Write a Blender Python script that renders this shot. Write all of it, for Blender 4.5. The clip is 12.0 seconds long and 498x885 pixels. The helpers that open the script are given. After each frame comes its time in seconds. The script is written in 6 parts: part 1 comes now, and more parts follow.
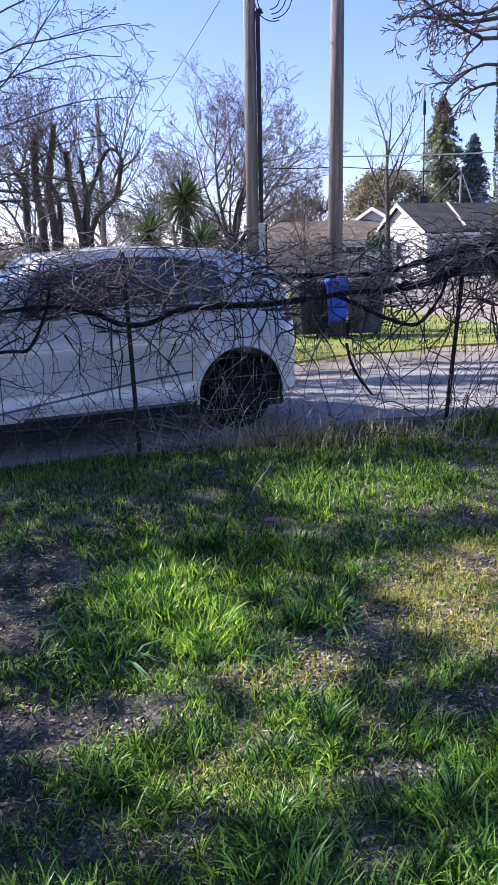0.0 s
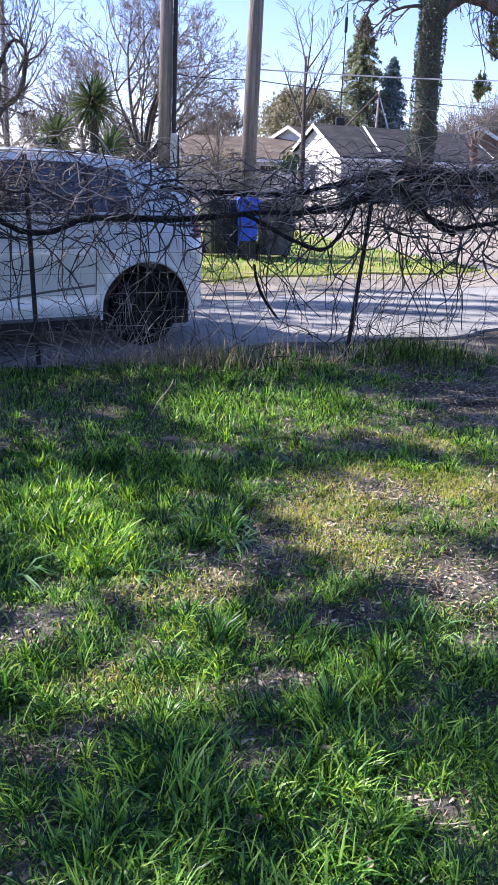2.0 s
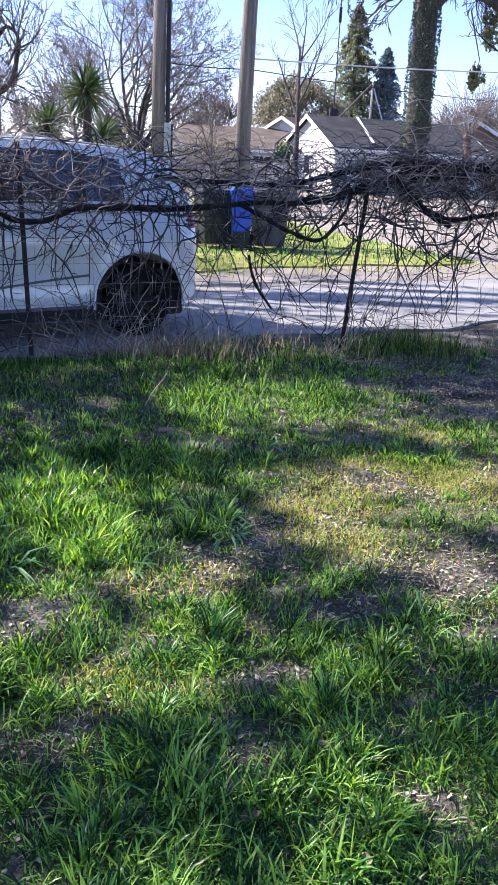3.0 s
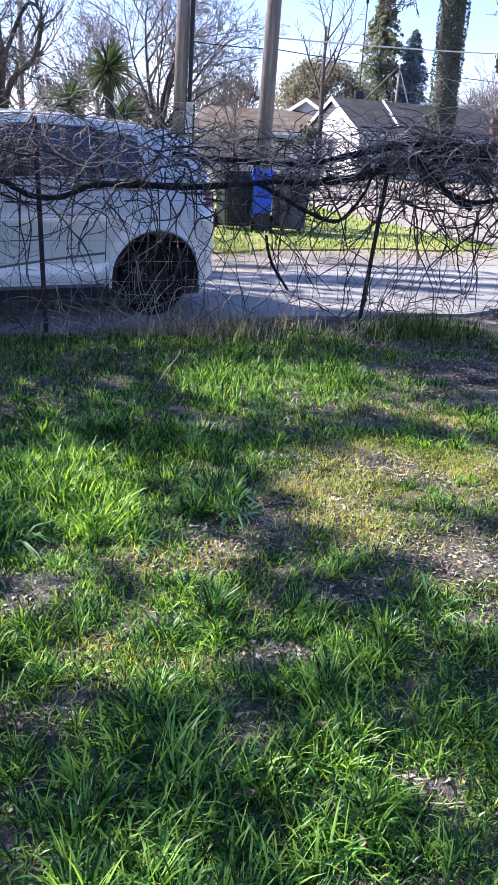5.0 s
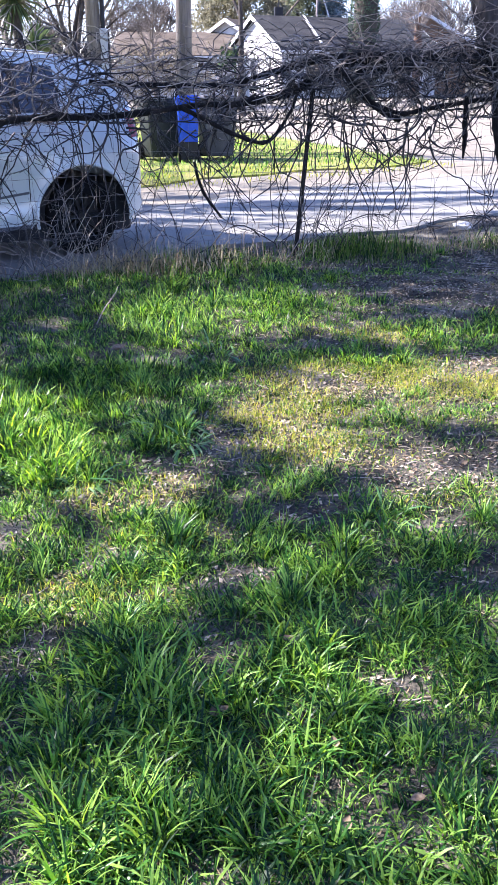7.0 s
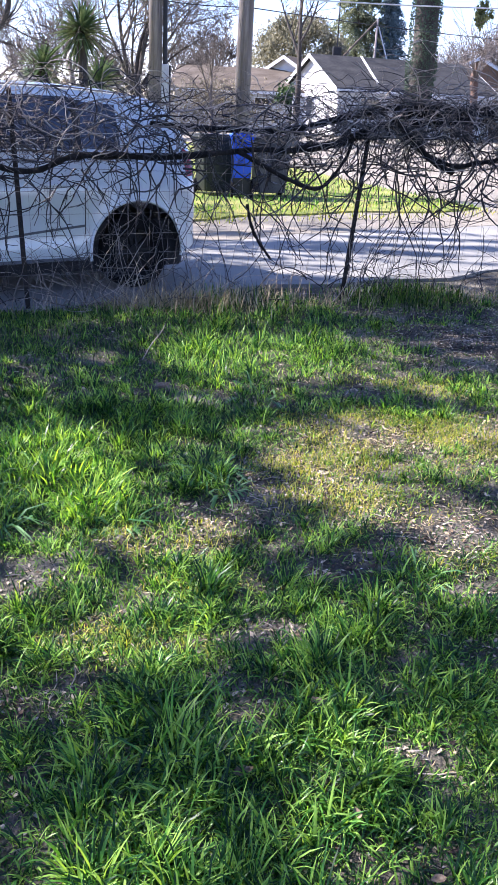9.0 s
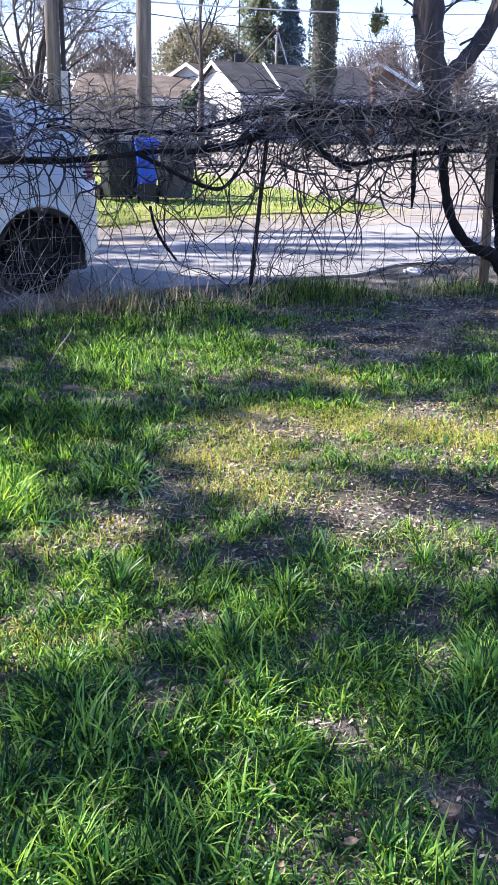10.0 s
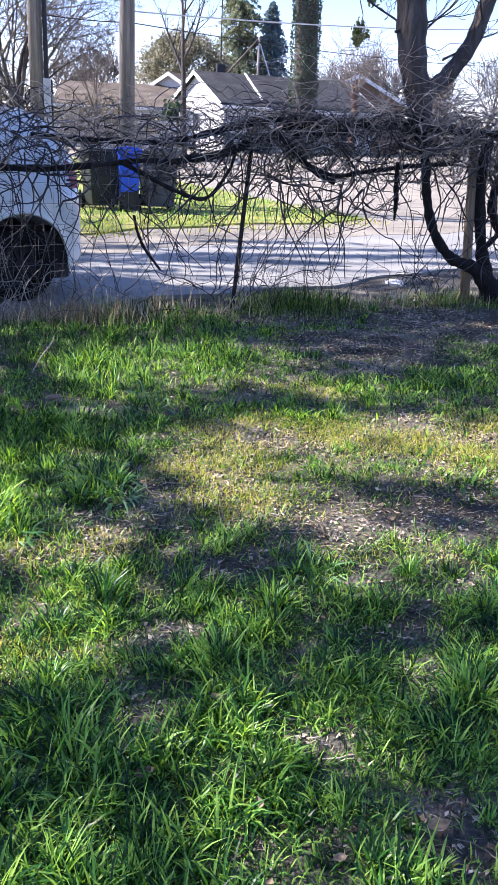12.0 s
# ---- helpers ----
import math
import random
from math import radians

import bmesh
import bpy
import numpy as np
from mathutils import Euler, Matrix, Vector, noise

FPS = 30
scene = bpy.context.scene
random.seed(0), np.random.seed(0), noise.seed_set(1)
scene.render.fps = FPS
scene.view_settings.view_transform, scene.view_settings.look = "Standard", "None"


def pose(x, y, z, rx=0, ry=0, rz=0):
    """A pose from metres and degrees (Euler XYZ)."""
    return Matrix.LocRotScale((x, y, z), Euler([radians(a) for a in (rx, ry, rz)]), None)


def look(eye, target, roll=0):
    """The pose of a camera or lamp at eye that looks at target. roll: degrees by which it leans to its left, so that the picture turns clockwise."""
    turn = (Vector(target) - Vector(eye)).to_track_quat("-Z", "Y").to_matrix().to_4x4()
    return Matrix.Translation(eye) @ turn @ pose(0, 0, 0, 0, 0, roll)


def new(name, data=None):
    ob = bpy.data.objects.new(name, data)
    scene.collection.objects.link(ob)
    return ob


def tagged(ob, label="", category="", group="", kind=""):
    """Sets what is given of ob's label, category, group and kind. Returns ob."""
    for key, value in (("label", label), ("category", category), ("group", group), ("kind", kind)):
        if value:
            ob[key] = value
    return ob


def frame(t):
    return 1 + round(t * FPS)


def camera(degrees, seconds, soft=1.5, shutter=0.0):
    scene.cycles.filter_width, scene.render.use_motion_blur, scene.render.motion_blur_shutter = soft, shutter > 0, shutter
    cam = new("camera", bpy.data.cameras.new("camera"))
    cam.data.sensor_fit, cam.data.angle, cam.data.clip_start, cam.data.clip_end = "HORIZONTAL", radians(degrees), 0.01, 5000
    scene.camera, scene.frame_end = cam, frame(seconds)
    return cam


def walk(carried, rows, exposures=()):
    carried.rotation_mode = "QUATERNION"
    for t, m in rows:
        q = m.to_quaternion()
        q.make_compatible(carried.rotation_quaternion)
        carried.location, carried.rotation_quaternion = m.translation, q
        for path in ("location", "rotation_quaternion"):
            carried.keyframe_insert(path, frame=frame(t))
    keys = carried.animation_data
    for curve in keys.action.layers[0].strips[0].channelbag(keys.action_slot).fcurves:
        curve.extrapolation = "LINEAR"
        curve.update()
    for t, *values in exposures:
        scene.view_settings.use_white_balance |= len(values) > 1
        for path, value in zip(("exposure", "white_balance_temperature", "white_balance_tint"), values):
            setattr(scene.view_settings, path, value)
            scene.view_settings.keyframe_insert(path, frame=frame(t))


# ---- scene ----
cam = camera(33.6, 12.0, 1.55)
PATH = [
    (0, (0.119, 0.517, 1.6), (-0.095, 2.457, 1.164), -1.7),
    (0.5, (0.145, 0.494, 1.61), (0.046, 2.438, 1.151), 0.0),
    (1, (0.144, 0.512, 1.597), (0.052, 2.453, 1.122), -0.4),
    (1.5, (0.147, 0.512, 1.593), (0.113, 2.427, 1.015), 1.3),
    (2, (0.142, 0.504, 1.597), (0.162, 2.405, 0.978), 2.3),
    (2.5, (0.132, 0.515, 1.594), (0.177, 2.416, 0.973), 2.6),
    (3, (0.126, 0.532, 1.59), (0.166, 2.427, 0.952), 2.7),
    (3.2, (0.127, 0.542, 1.583), (0.129, 2.436, 0.939), 2.3),
    (4.8, (0.148, 0.557, 1.567), (0.094, 2.438, 0.888), 2.9),
    (5, (0.167, 0.558, 1.557), (0.166, 2.44, 0.882), 3.5),
    (5.5, (0.2, 0.627, 1.482), (0.242, 2.502, 0.787), 2.1),
    (6, (0.231, 0.635, 1.47), (0.257, 2.48, 0.699), -0.3),
    (6.5, (0.217, 0.602, 1.488), (0.279, 2.441, 0.704), -1.9),
    (7, (0.18, 0.558, 1.522), (0.299, 2.38, 0.705), -0.1),
    (7.5, (0.145, 0.543, 1.558), (0.246, 2.38, 0.775), 1.2),
    (7.7, (0.153, 0.55, 1.533), (0.236, 2.395, 0.765), 1.3),
    (9.3, (0.155, 0.558, 1.627), (0.188, 2.413, 0.881), 2.4),
    (9.5, (0.173, 0.558, 1.619), (0.218, 2.416, 0.88), 1.9),
    (9.6, (0.193, 0.541, 1.605), (0.276, 2.398, 0.864), 2.2),
    (10, (0.221, 0.513, 1.573), (0.443, 2.36, 0.839), 1.5),
    (10.5, (0.228, 0.526, 1.555), (0.485, 2.368, 0.818), 1.3),
    (11, (0.215, 0.531, 1.564), (0.475, 2.366, 0.812), 0.3),
    (11.5, (0.217, 0.53, 1.566), (0.503, 2.366, 0.825), 1.0),
    (12, (0.196, 0.526, 1.58), (0.468, 2.375, 0.867), 2.4),
]
walk(cam, [(t, look(eye, target, roll)) for t, eye, target, roll in PATH],
     [(0.0, 1.36, 5930, 27), (0.6, 1.32, 5930, 27), (1.1, 1.33, 5930, 27), (1.6, 1.52, 5930, 25), (2.5, 1.71, 5940, 24), (5.5, 1.88, 5940, 24), (6.5, 2.14, 5940, 24), (7.1, 2.16, 5940, 24), (7.6, 2.04, 5940, 24), (9.5, 1.93, 5960, 23), (12.0, 1.87, 5960, 23)])

# ---- world and sun ----
SUN_AZ, SUN_EL = radians(-13), radians(41)     # light travels towards +x, slightly -y
sun_way = Vector((math.cos(SUN_AZ) * math.cos(SUN_EL), math.sin(SUN_AZ) * math.cos(SUN_EL), -math.sin(SUN_EL)))
world = bpy.data.worlds.new("world")
scene.world = world
world.use_nodes = True
wn, wl = world.node_tree.nodes, world.node_tree.links
wn.clear()
w_out = wn.new("ShaderNodeOutputWorld")
w_bg = wn.new("ShaderNodeBackground")
w_sky = wn.new("ShaderNodeTexSky")
w_sky.sky_type = "NISHITA"
w_sky.sun_disc = False
w_sky.sun_elevation = SUN_EL
w_sky.sun_rotation = radians(270) - SUN_AZ
w_sky.air_density, w_sky.dust_density, w_sky.ozone_density = 1.0, 0.2, 5.0
w_bg.inputs["Strength"].default_value = 0.086
w_tint = wn.new("ShaderNodeMix")
w_tint.data_type, w_tint.blend_type = "RGBA", "MULTIPLY"
w_tint.inputs[0].default_value = 1.0
w_tint.inputs[7].default_value = (1.06, 0.965, 1.07, 1)      # a slightly violet winter sky
wl.new(w_sky.outputs[0], w_tint.inputs[6])
wl.new(w_tint.outputs[2], w_bg.inputs["Color"])
wl.new(w_bg.outputs[0], w_out.inputs["Surface"])
sun_data = bpy.data.lights.new("sun", "SUN")
sun_data.energy, sun_data.angle, sun_data.color = 4.7, radians(0.55), (1.0, 0.93, 0.82)
sun = new("sun", sun_data)
sun.matrix_world = look((-20, 0, 20), Vector((-20, 0, 20)) + sun_way)


# ---- materials ----
def shade(name, cols, scale=6.0, rough=0.8, metal=0.0, bump=0.3, bscale=60.0, dist=0.01, island=0.0, objvary=0.0, through_light=0.0, glow=(1, 1, 1), spec=0.3, stretch=(1, 1, 1), coat=0.0):
    """A surface with colour noise at two scales, fine relief, and a chosen share of light let through."""
    m = bpy.data.materials.new(name)
    m.use_nodes = True
    n, l = m.node_tree.nodes, m.node_tree.links
    b = n["Principled BSDF"]
    out = n["Material Output"]
    tc = n.new("ShaderNodeTexCoord")
    mp = n.new("ShaderNodeMapping")
    mp.inputs["Scale"].default_value = stretch
    l.new(tc.outputs["Object"], mp.inputs["Vector"])
    big, small = n.new("ShaderNodeTexNoise"), n.new("ShaderNodeTexNoise")
    big.inputs["Scale"].default_value, big.inputs["Detail"].default_value = scale, 6
    small.inputs["Scale"].default_value, small.inputs["Detail"].default_value = bscale, 8
    for t in (big, small):
        l.new(mp.outputs[0], t.inputs["Vector"])
    mix = n.new("ShaderNodeMath")
    mix.operation = "MULTIPLY_ADD"
    mix.inputs[1].default_value = 0.55
    l.new(small.outputs["Fac"], mix.inputs[0])
    half = n.new("ShaderNodeMath")
    half.operation = "MULTIPLY_ADD"
    half.inputs[1].default_value, half.inputs[2].default_value = 0.9, -0.22
    l.new(big.outputs["Fac"], half.inputs[0])
    l.new(half.outputs[0], mix.inputs[2])
    last = mix.outputs[0]
    for amount, node, socket in ((island, "ShaderNodeNewGeometry", "Random Per Island"), (objvary, "ShaderNodeObjectInfo", "Random")):
        if amount:
            g = n.new(node)
            a = n.new("ShaderNodeMath")
            a.operation = "MULTIPLY_ADD"
            a.inputs[1].default_value = amount
            l.new(g.outputs[socket], a.inputs[0])
            sub = n.new("ShaderNodeMath")
            sub.operation = "SUBTRACT"
            sub.inputs[1].default_value = amount / 2
            l.new(last, sub.inputs[0])
            l.new(sub.outputs[0], a.inputs[2])
            last = a.outputs[0]
    ramp = n.new("ShaderNodeValToRGB")
    lo, hi = 0.25, 0.75
    for i, c in enumerate(cols):
        pos = lo + (hi - lo) * i / max(1, len(cols) - 1)
        e = ramp.color_ramp.elements[i] if i < 2 else ramp.color_ramp.elements.new(pos)
        e.position, e.color = pos, (*c, 1)
    l.new(last, ramp.inputs["Fac"])
    l.new(ramp.outputs["Color"], b.inputs["Base Color"])
    b.inputs["Roughness"].default_value, b.inputs["Metallic"].default_value = rough, metal
    b.inputs["Specular IOR Level"].default_value = spec
    b.inputs["Coat Weight"].default_value = coat
    b.inputs["Coat Roughness"].default_value = 0.05
    if bump:
        bp = n.new("ShaderNodeBump")
        bp.inputs["Strength"].default_value, bp.inputs["Distance"].default_value = bump, dist
        l.new(small.outputs["Fac"], bp.inputs["Height"])
        l.new(bp.outputs[0], b.inputs["Normal"])
    if through_light:
        tr = n.new("ShaderNodeBsdfTranslucent")
        tint = n.new("ShaderNodeMix")
        tint.data_type, tint.blend_type = "RGBA", "MULTIPLY"
        tint.inputs[0].default_value, tint.inputs[7].default_value = 1.0, (*glow, 1)
        l.new(ramp.outputs["Color"], tint.inputs[6])
        l.new(tint.outputs[2], tr.inputs["Color"])
        ms = n.new("ShaderNodeMixShader")
        ms.inputs[0].default_value = through_light
        l.new(b.outputs[0], ms.inputs[1])
        l.new(tr.outputs[0], ms.inputs[2])
        l.new(ms.outputs[0], out.inputs["Surface"])
    return m


M_soil = shade("soil", [(0.022, 0.021, 0.016), (0.054, 0.050, 0.038), (0.135, 0.122, 0.092), (0.30, 0.268, 0.20)], 3.0, 0.95, bump=1.0, bscale=70, dist=0.03)
M_asphalt = shade("weathered_asphalt", [(0.15, 0.152, 0.142), (0.22, 0.22, 0.20), (0.29, 0.283, 0.252)], 0.7, 0.9, bump=0.5, bscale=90, dist=0.006)
M_gravel = shade("pale_gravel", [(0.165, 0.148, 0.114), (0.235, 0.212, 0.166), (0.30, 0.272, 0.216)], 1.1, 0.95, bump=0.8, bscale=70, dist=0.02)
M_verge = shade("verge_turf", [(0.07, 0.11, 0.02), (0.16, 0.20, 0.04), (0.28, 0.27, 0.08), (0.36, 0.31, 0.14)], 1.2, 0.95, bump=0.9, bscale=30, dist=0.05)
LEAF_GLOW = (1.6, 1.45, 0.45)                           # light through a blade turns yellower
M_grass = shade("green_grass", [(0.007, 0.036, 0.010), (0.030, 0.118, 0.024), (0.100, 0.275, 0.044), (0.28, 0.47, 0.088)], 6.0, 0.36, bump=0, bscale=25, island=0.95, through_light=0.42, glow=LEAF_GLOW, spec=0.34)
# darker than green_grass: the shade of gaps is put into the colour
M_undergrass = shade("dark_shaded_grass", [(0.006, 0.024, 0.007), (0.020, 0.064, 0.014), (0.060, 0.145, 0.026), (0.15, 0.26, 0.05)], 5.0, 0.5, bump=0, bscale=25, island=0.75, through_light=0.35, glow=LEAF_GLOW, spec=0.25)
# brighter and yellower than green_grass, to colour the lush tussocks as sunlit
M_lush = shade("lush_sunlit_grass", [(0.04, 0.14, 0.016), (0.11, 0.28, 0.026), (0.23, 0.43, 0.04), (0.34, 0.52, 0.07)], 6.0, 0.38, bump=0, bscale=25, island=0.75, through_light=0.48, glow=LEAF_GLOW, spec=0.3)
M_strap = shade("strap_leaf", [(0.04, 0.13, 0.04), (0.11, 0.25, 0.085), (0.26, 0.42, 0.19)], 6.0, 0.34, bump=0, bscale=25, island=0.5, through_light=0.35, glow=LEAF_GLOW, spec=0.45)
M_chip = shade("pale_chips", [(0.14, 0.115, 0.092), (0.28, 0.245, 0.205), (0.44, 0.40, 0.35)], 9.0, 0.8, bump=0.2, bscale=90, island=0.7)
M_greygrass = shade("withered_grass", [(0.055, 0.065, 0.040), (0.12, 0.125, 0.085), (0.22, 0.205, 0.15)], 2.0, 0.7, bump=0, bscale=25, island=0.6, through_light=0.3)
# yellow of dry turf, also used to colour grass as sunlit
M_yellowgrass = shade("dry_sunlit_grass", [(0.12, 0.185, 0.024), (0.30, 0.355, 0.055), (0.55, 0.51, 0.16)], 1.5, 0.7, bump=0, bscale=25, island=0.5, through_light=0.5, glow=(1.5, 1.35, 0.6))
M_drygrass = shade("dry_grass", [(0.26, 0.20, 0.105), (0.46, 0.365, 0.20), (0.66, 0.56, 0.36)], 2.0, 0.8, bump=0, bscale=25, island=0.5, through_light=0.35)
M_litter = shade("leaf_litter", [(0.035, 0.024, 0.018), (0.12, 0.08, 0.05), (0.27, 0.20, 0.125), (0.48, 0.40, 0.29)], 3.0, 0.85, bump=0.3, bscale=80, island=0.8)
M_crease = shade("shadow_groove", [(0.10, 0.105, 0.11), (0.16, 0.165, 0.17)], 4.0, 0.6, bump=0)
# the palest stop of the next two cane ramps stands for sunlit canes
M_cane = shade("vine_cane", [(0.008, 0.007, 0.0075), (0.016, 0.014, 0.015), (0.026, 0.024, 0.025), (0.13, 0.124, 0.12)], 5.0, 0.36, bump=0.3, bscale=150, island=0.45)
M_canedark = shade("old_vine_cane", [(0.006, 0.0055, 0.006), (0.016, 0.0145, 0.015), (0.055, 0.050, 0.049), (0.24, 0.222, 0.21)], 5.0, 0.42, bump=0.3, bscale=150, island=0.42)
# pale colour of dry twigs, shared by canes painted as sunlit
M_canepale = shade("dry_and_sunlit_twig", [(0.13, 0.105, 0.088), (0.27, 0.225, 0.18), (0.46, 0.40, 0.33)], 5.0, 0.8, bump=0.2, bscale=150, island=0.5)
M_vinebark = shade("vine_bark", [(0.006, 0.005, 0.005), (0.013, 0.011, 0.010), (0.034, 0.028, 0.025)], 12.0, 0.95, bump=1.0, bscale=60, dist=0.02, stretch=(1, 1, 0.3))
M_bark = shade("tree_bark", [(0.026, 0.023, 0.020), (0.062, 0.053, 0.047), (0.13, 0.113, 0.10)], 3.0, 0.95, bump=1.0, bscale=25, dist=0.04, stretch=(1, 1, 0.25), island=0.2)
# paler than tree_bark, with haze put into the colour
M_farbark = shade("hazy_far_bark", [(0.069, 0.0598, 0.0529), (0.138, 0.1184, 0.1035), (0.23, 0.2012, 0.1782)], 2.0, 0.95, bump=0.3, bscale=20, island=0.3)
M_redbark = shade("reddish_bark", [(0.07, 0.045, 0.033), (0.13, 0.08, 0.058), (0.22, 0.14, 0.10)], 2.0, 0.95, bump=0.8, bscale=14, dist=0.04)
M_polewood = shade("weathered_pole_wood", [(0.098, 0.086, 0.081), (0.195, 0.174, 0.165), (0.33, 0.298, 0.283)], 4.0, 0.9, bump=0.9, bscale=30, dist=0.02, stretch=(3, 3, 0.12))
M_palewood = shade("pale_split_wood", [(0.12, 0.085, 0.055), (0.21, 0.155, 0.10), (0.29, 0.225, 0.155)], 4.0, 0.9, bump=0.9, bscale=30, dist=0.02, stretch=(3, 3, 0.12))
M_postmetal = shade("rusty_post_steel", [(0.012, 0.012, 0.013), (0.03, 0.025, 0.023), (0.06, 0.04, 0.03)], 9.0, 0.7, 0.3, bump=0.4, bscale=60)
M_wire = shade("galvanised_wire", [(0.10, 0.10, 0.10), (0.20, 0.19, 0.18), (0.26, 0.24, 0.22)], 9.0, 0.55, 0.5, bump=0)
M_paint = shade("white_car_paint", [(0.66, 0.70, 0.665), (0.72, 0.76, 0.725)], 1.2, 0.16, bump=0.02, bscale=300, dist=0.001, coat=1.0, spec=0.6)
M_glass = shade("tinted_glass", [(0.010, 0.012, 0.017), (0.022, 0.025, 0.034)], 1.0, 0.04, bump=0, spec=1.0)
M_black = shade("black_plastic", [(0.012, 0.012, 0.013), (0.03, 0.03, 0.032)], 6.0, 0.6, bump=0.2, bscale=120)
M_rubber = shade("tyre_rubber", [(0.005, 0.005, 0.0055), (0.013, 0.0125, 0.012)], 12.0, 0.85, bump=0.5, bscale=140, spec=0.12)
M_rim = shade("dark_alloy", [(0.008, 0.008, 0.009), (0.018, 0.018, 0.02)], 6.0, 0.4, 0.3, bump=0.05)
M_chrome = shade("bright_trim", [(0.55, 0.56, 0.58), (0.7, 0.7, 0.72)], 6.0, 0.25, 0.9, bump=0)
M_red = shade("red_lens", [(0.25, 0.01, 0.01), (0.40, 0.02, 0.02)], 8.0, 0.15, bump=0.1, bscale=90, spec=0.6)
M_bingrey = shade("grey_bin_plastic", [(0.045, 0.045, 0.05), (0.08, 0.08, 0.088), (0.12, 0.12, 0.125)], 3.0, 0.5, bump=0.3, bscale=90)
M_binblack = shade("black_bin_plastic", [(0.012, 0.016, 0.014), (0.03, 0.036, 0.032)], 3.0, 0.5, bump=0.3, bscale=90)
M_binblue = shade("blue_bin_plastic", [(0.015, 0.06, 0.42), (0.03, 0.11, 0.62)], 3.0, 0.4, bump=0.2, bscale=90)
M_emblem = shade("pale_blue_print", [(0.10, 0.18, 0.62), (0.40, 0.46, 0.80)], 9.0, 0.4, bump=0, bscale=40)
M_guard = shade("pale_grey_guard", [(0.42, 0.42, 0.41), (0.60, 0.60, 0.58)], 2.0, 0.6, 0.1, bump=0.2, bscale=30)
M_cable = shade("cable", [(0.015, 0.015, 0.016), (0.035, 0.035, 0.038)], 5.0, 0.6, bump=0)
M_stucco = shade("white_wall_paint", [(0.55, 0.54, 0.51), (0.66, 0.65, 0.62)], 0.6, 0.9, bump=0.4, bscale=20)
M_roofgrey = shade("grey_shingles", [(0.028, 0.029, 0.030), (0.048, 0.049, 0.050), (0.075, 0.074, 0.071)], 0.8, 1.0, spec=0.1, bump=0.6, bscale=6, stretch=(1, 1, 4))
M_rooftan = shade("tan_shingles", [(0.07, 0.058, 0.045), (0.11, 0.092, 0.073), (0.15, 0.128, 0.104)], 0.8, 1.0, spec=0.1, bump=0.6, bscale=6, stretch=(1, 1, 4))
M_orange = shade("orange_brown_siding", [(0.22, 0.135, 0.085), (0.31, 0.20, 0.125)], 1.0, 0.85, bump=0.3, bscale=14)
M_trim = shade("white_trim", [(0.70, 0.70, 0.68), (0.80, 0.80, 0.78)], 1.0, 0.6, bump=0.1)
M_umbrella = shade("dry_olive_leaves", [(0.14, 0.132, 0.082), (0.25, 0.238, 0.15), (0.37, 0.35, 0.24)], 0.5, 0.8, bump=0, island=0.5, through_light=0.4)
# both needle colours are lightened to carry the haze of distance
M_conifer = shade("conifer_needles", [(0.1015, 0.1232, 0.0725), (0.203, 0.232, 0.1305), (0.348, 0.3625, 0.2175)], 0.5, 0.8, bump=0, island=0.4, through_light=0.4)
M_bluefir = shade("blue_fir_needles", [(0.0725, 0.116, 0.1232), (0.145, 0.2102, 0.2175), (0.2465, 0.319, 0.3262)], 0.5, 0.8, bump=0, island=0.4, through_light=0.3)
M_oldleaf = shade("brownish_leaves", [(0.15, 0.13, 0.085), (0.27, 0.235, 0.16), (0.40, 0.35, 0.25)], 0.5, 0.8, bump=0, island=0.45, through_light=0.4)
M_mistletoe = shade("mistletoe_leaves", [(0.10, 0.12, 0.045), (0.19, 0.21, 0.08), (0.30, 0.31, 0.13)], 2.0, 0.6, bump=0, island=0.45, through_light=0.4)
M_ivy = shade("ivy_leaves", [(0.014, 0.035, 0.010), (0.035, 0.075, 0.02), (0.075, 0.12, 0.035)], 2.0, 0.5, bump=0, island=0.45, through_light=0.15)
M_ivytrunk = shade("grey_green_ivy", [(0.028, 0.048, 0.028), (0.060, 0.098, 0.056), (0.115, 0.168, 0.10)], 1.0, 0.7, bump=0, island=0.12)
M_yucca = shade("yucca_leaves", [(0.035, 0.065, 0.025), (0.085, 0.135, 0.055), (0.18, 0.23, 0.10)], 2.0, 0.4, bump=0, island=0.5, through_light=0.22)
M_paper = shade("crumpled_white_plastic", [(0.70, 0.70, 0.70), (0.82, 0.82, 0.82)], 8.0, 0.5, bump=0.3)


# ---- mesh helpers ----
def thing(name, label, category, m=None, group="", kind=""):
    """An empty that carries the parts of one thing."""
    ob = new(name)
    ob.empty_display_size = 0.1
    if m is not None:
        ob.matrix_world = m
    return tagged(ob, label, category, group, kind)


def mesh_of(name, verts, faces, material, smooth=False):
    me = bpy.data.meshes.new(name)
    me.from_pydata([tuple(v) for v in verts], [], [tuple(f) for f in faces])
    me.materials.append(material)
    if smooth:
        me.shade_smooth()
    me.update()
    return me


def fast_mesh(name, verts, faces, material, smooth=False):
    """A mesh from arrays whose faces all have the same number of corners."""
    verts, faces = np.asarray(verts, np.float32), np.asarray(faces, np.int32)
    me = bpy.data.meshes.new(name)
    k = faces.shape[1]
    me.vertices.add(len(verts))
    me.vertices.foreach_set("co", verts.ravel())
    me.loops.add(faces.size)
    me.loops.foreach_set("vertex_index", faces.ravel())
    me.polygons.add(len(faces))
    me.polygons.foreach_set("loop_start", np.arange(0, faces.size, k, dtype=np.int32))
    me.polygons.foreach_set("use_smooth", np.full(len(faces), smooth))
    me.materials.append(material)
    me.update(calc_edges=True)
    me.validate()
    return me


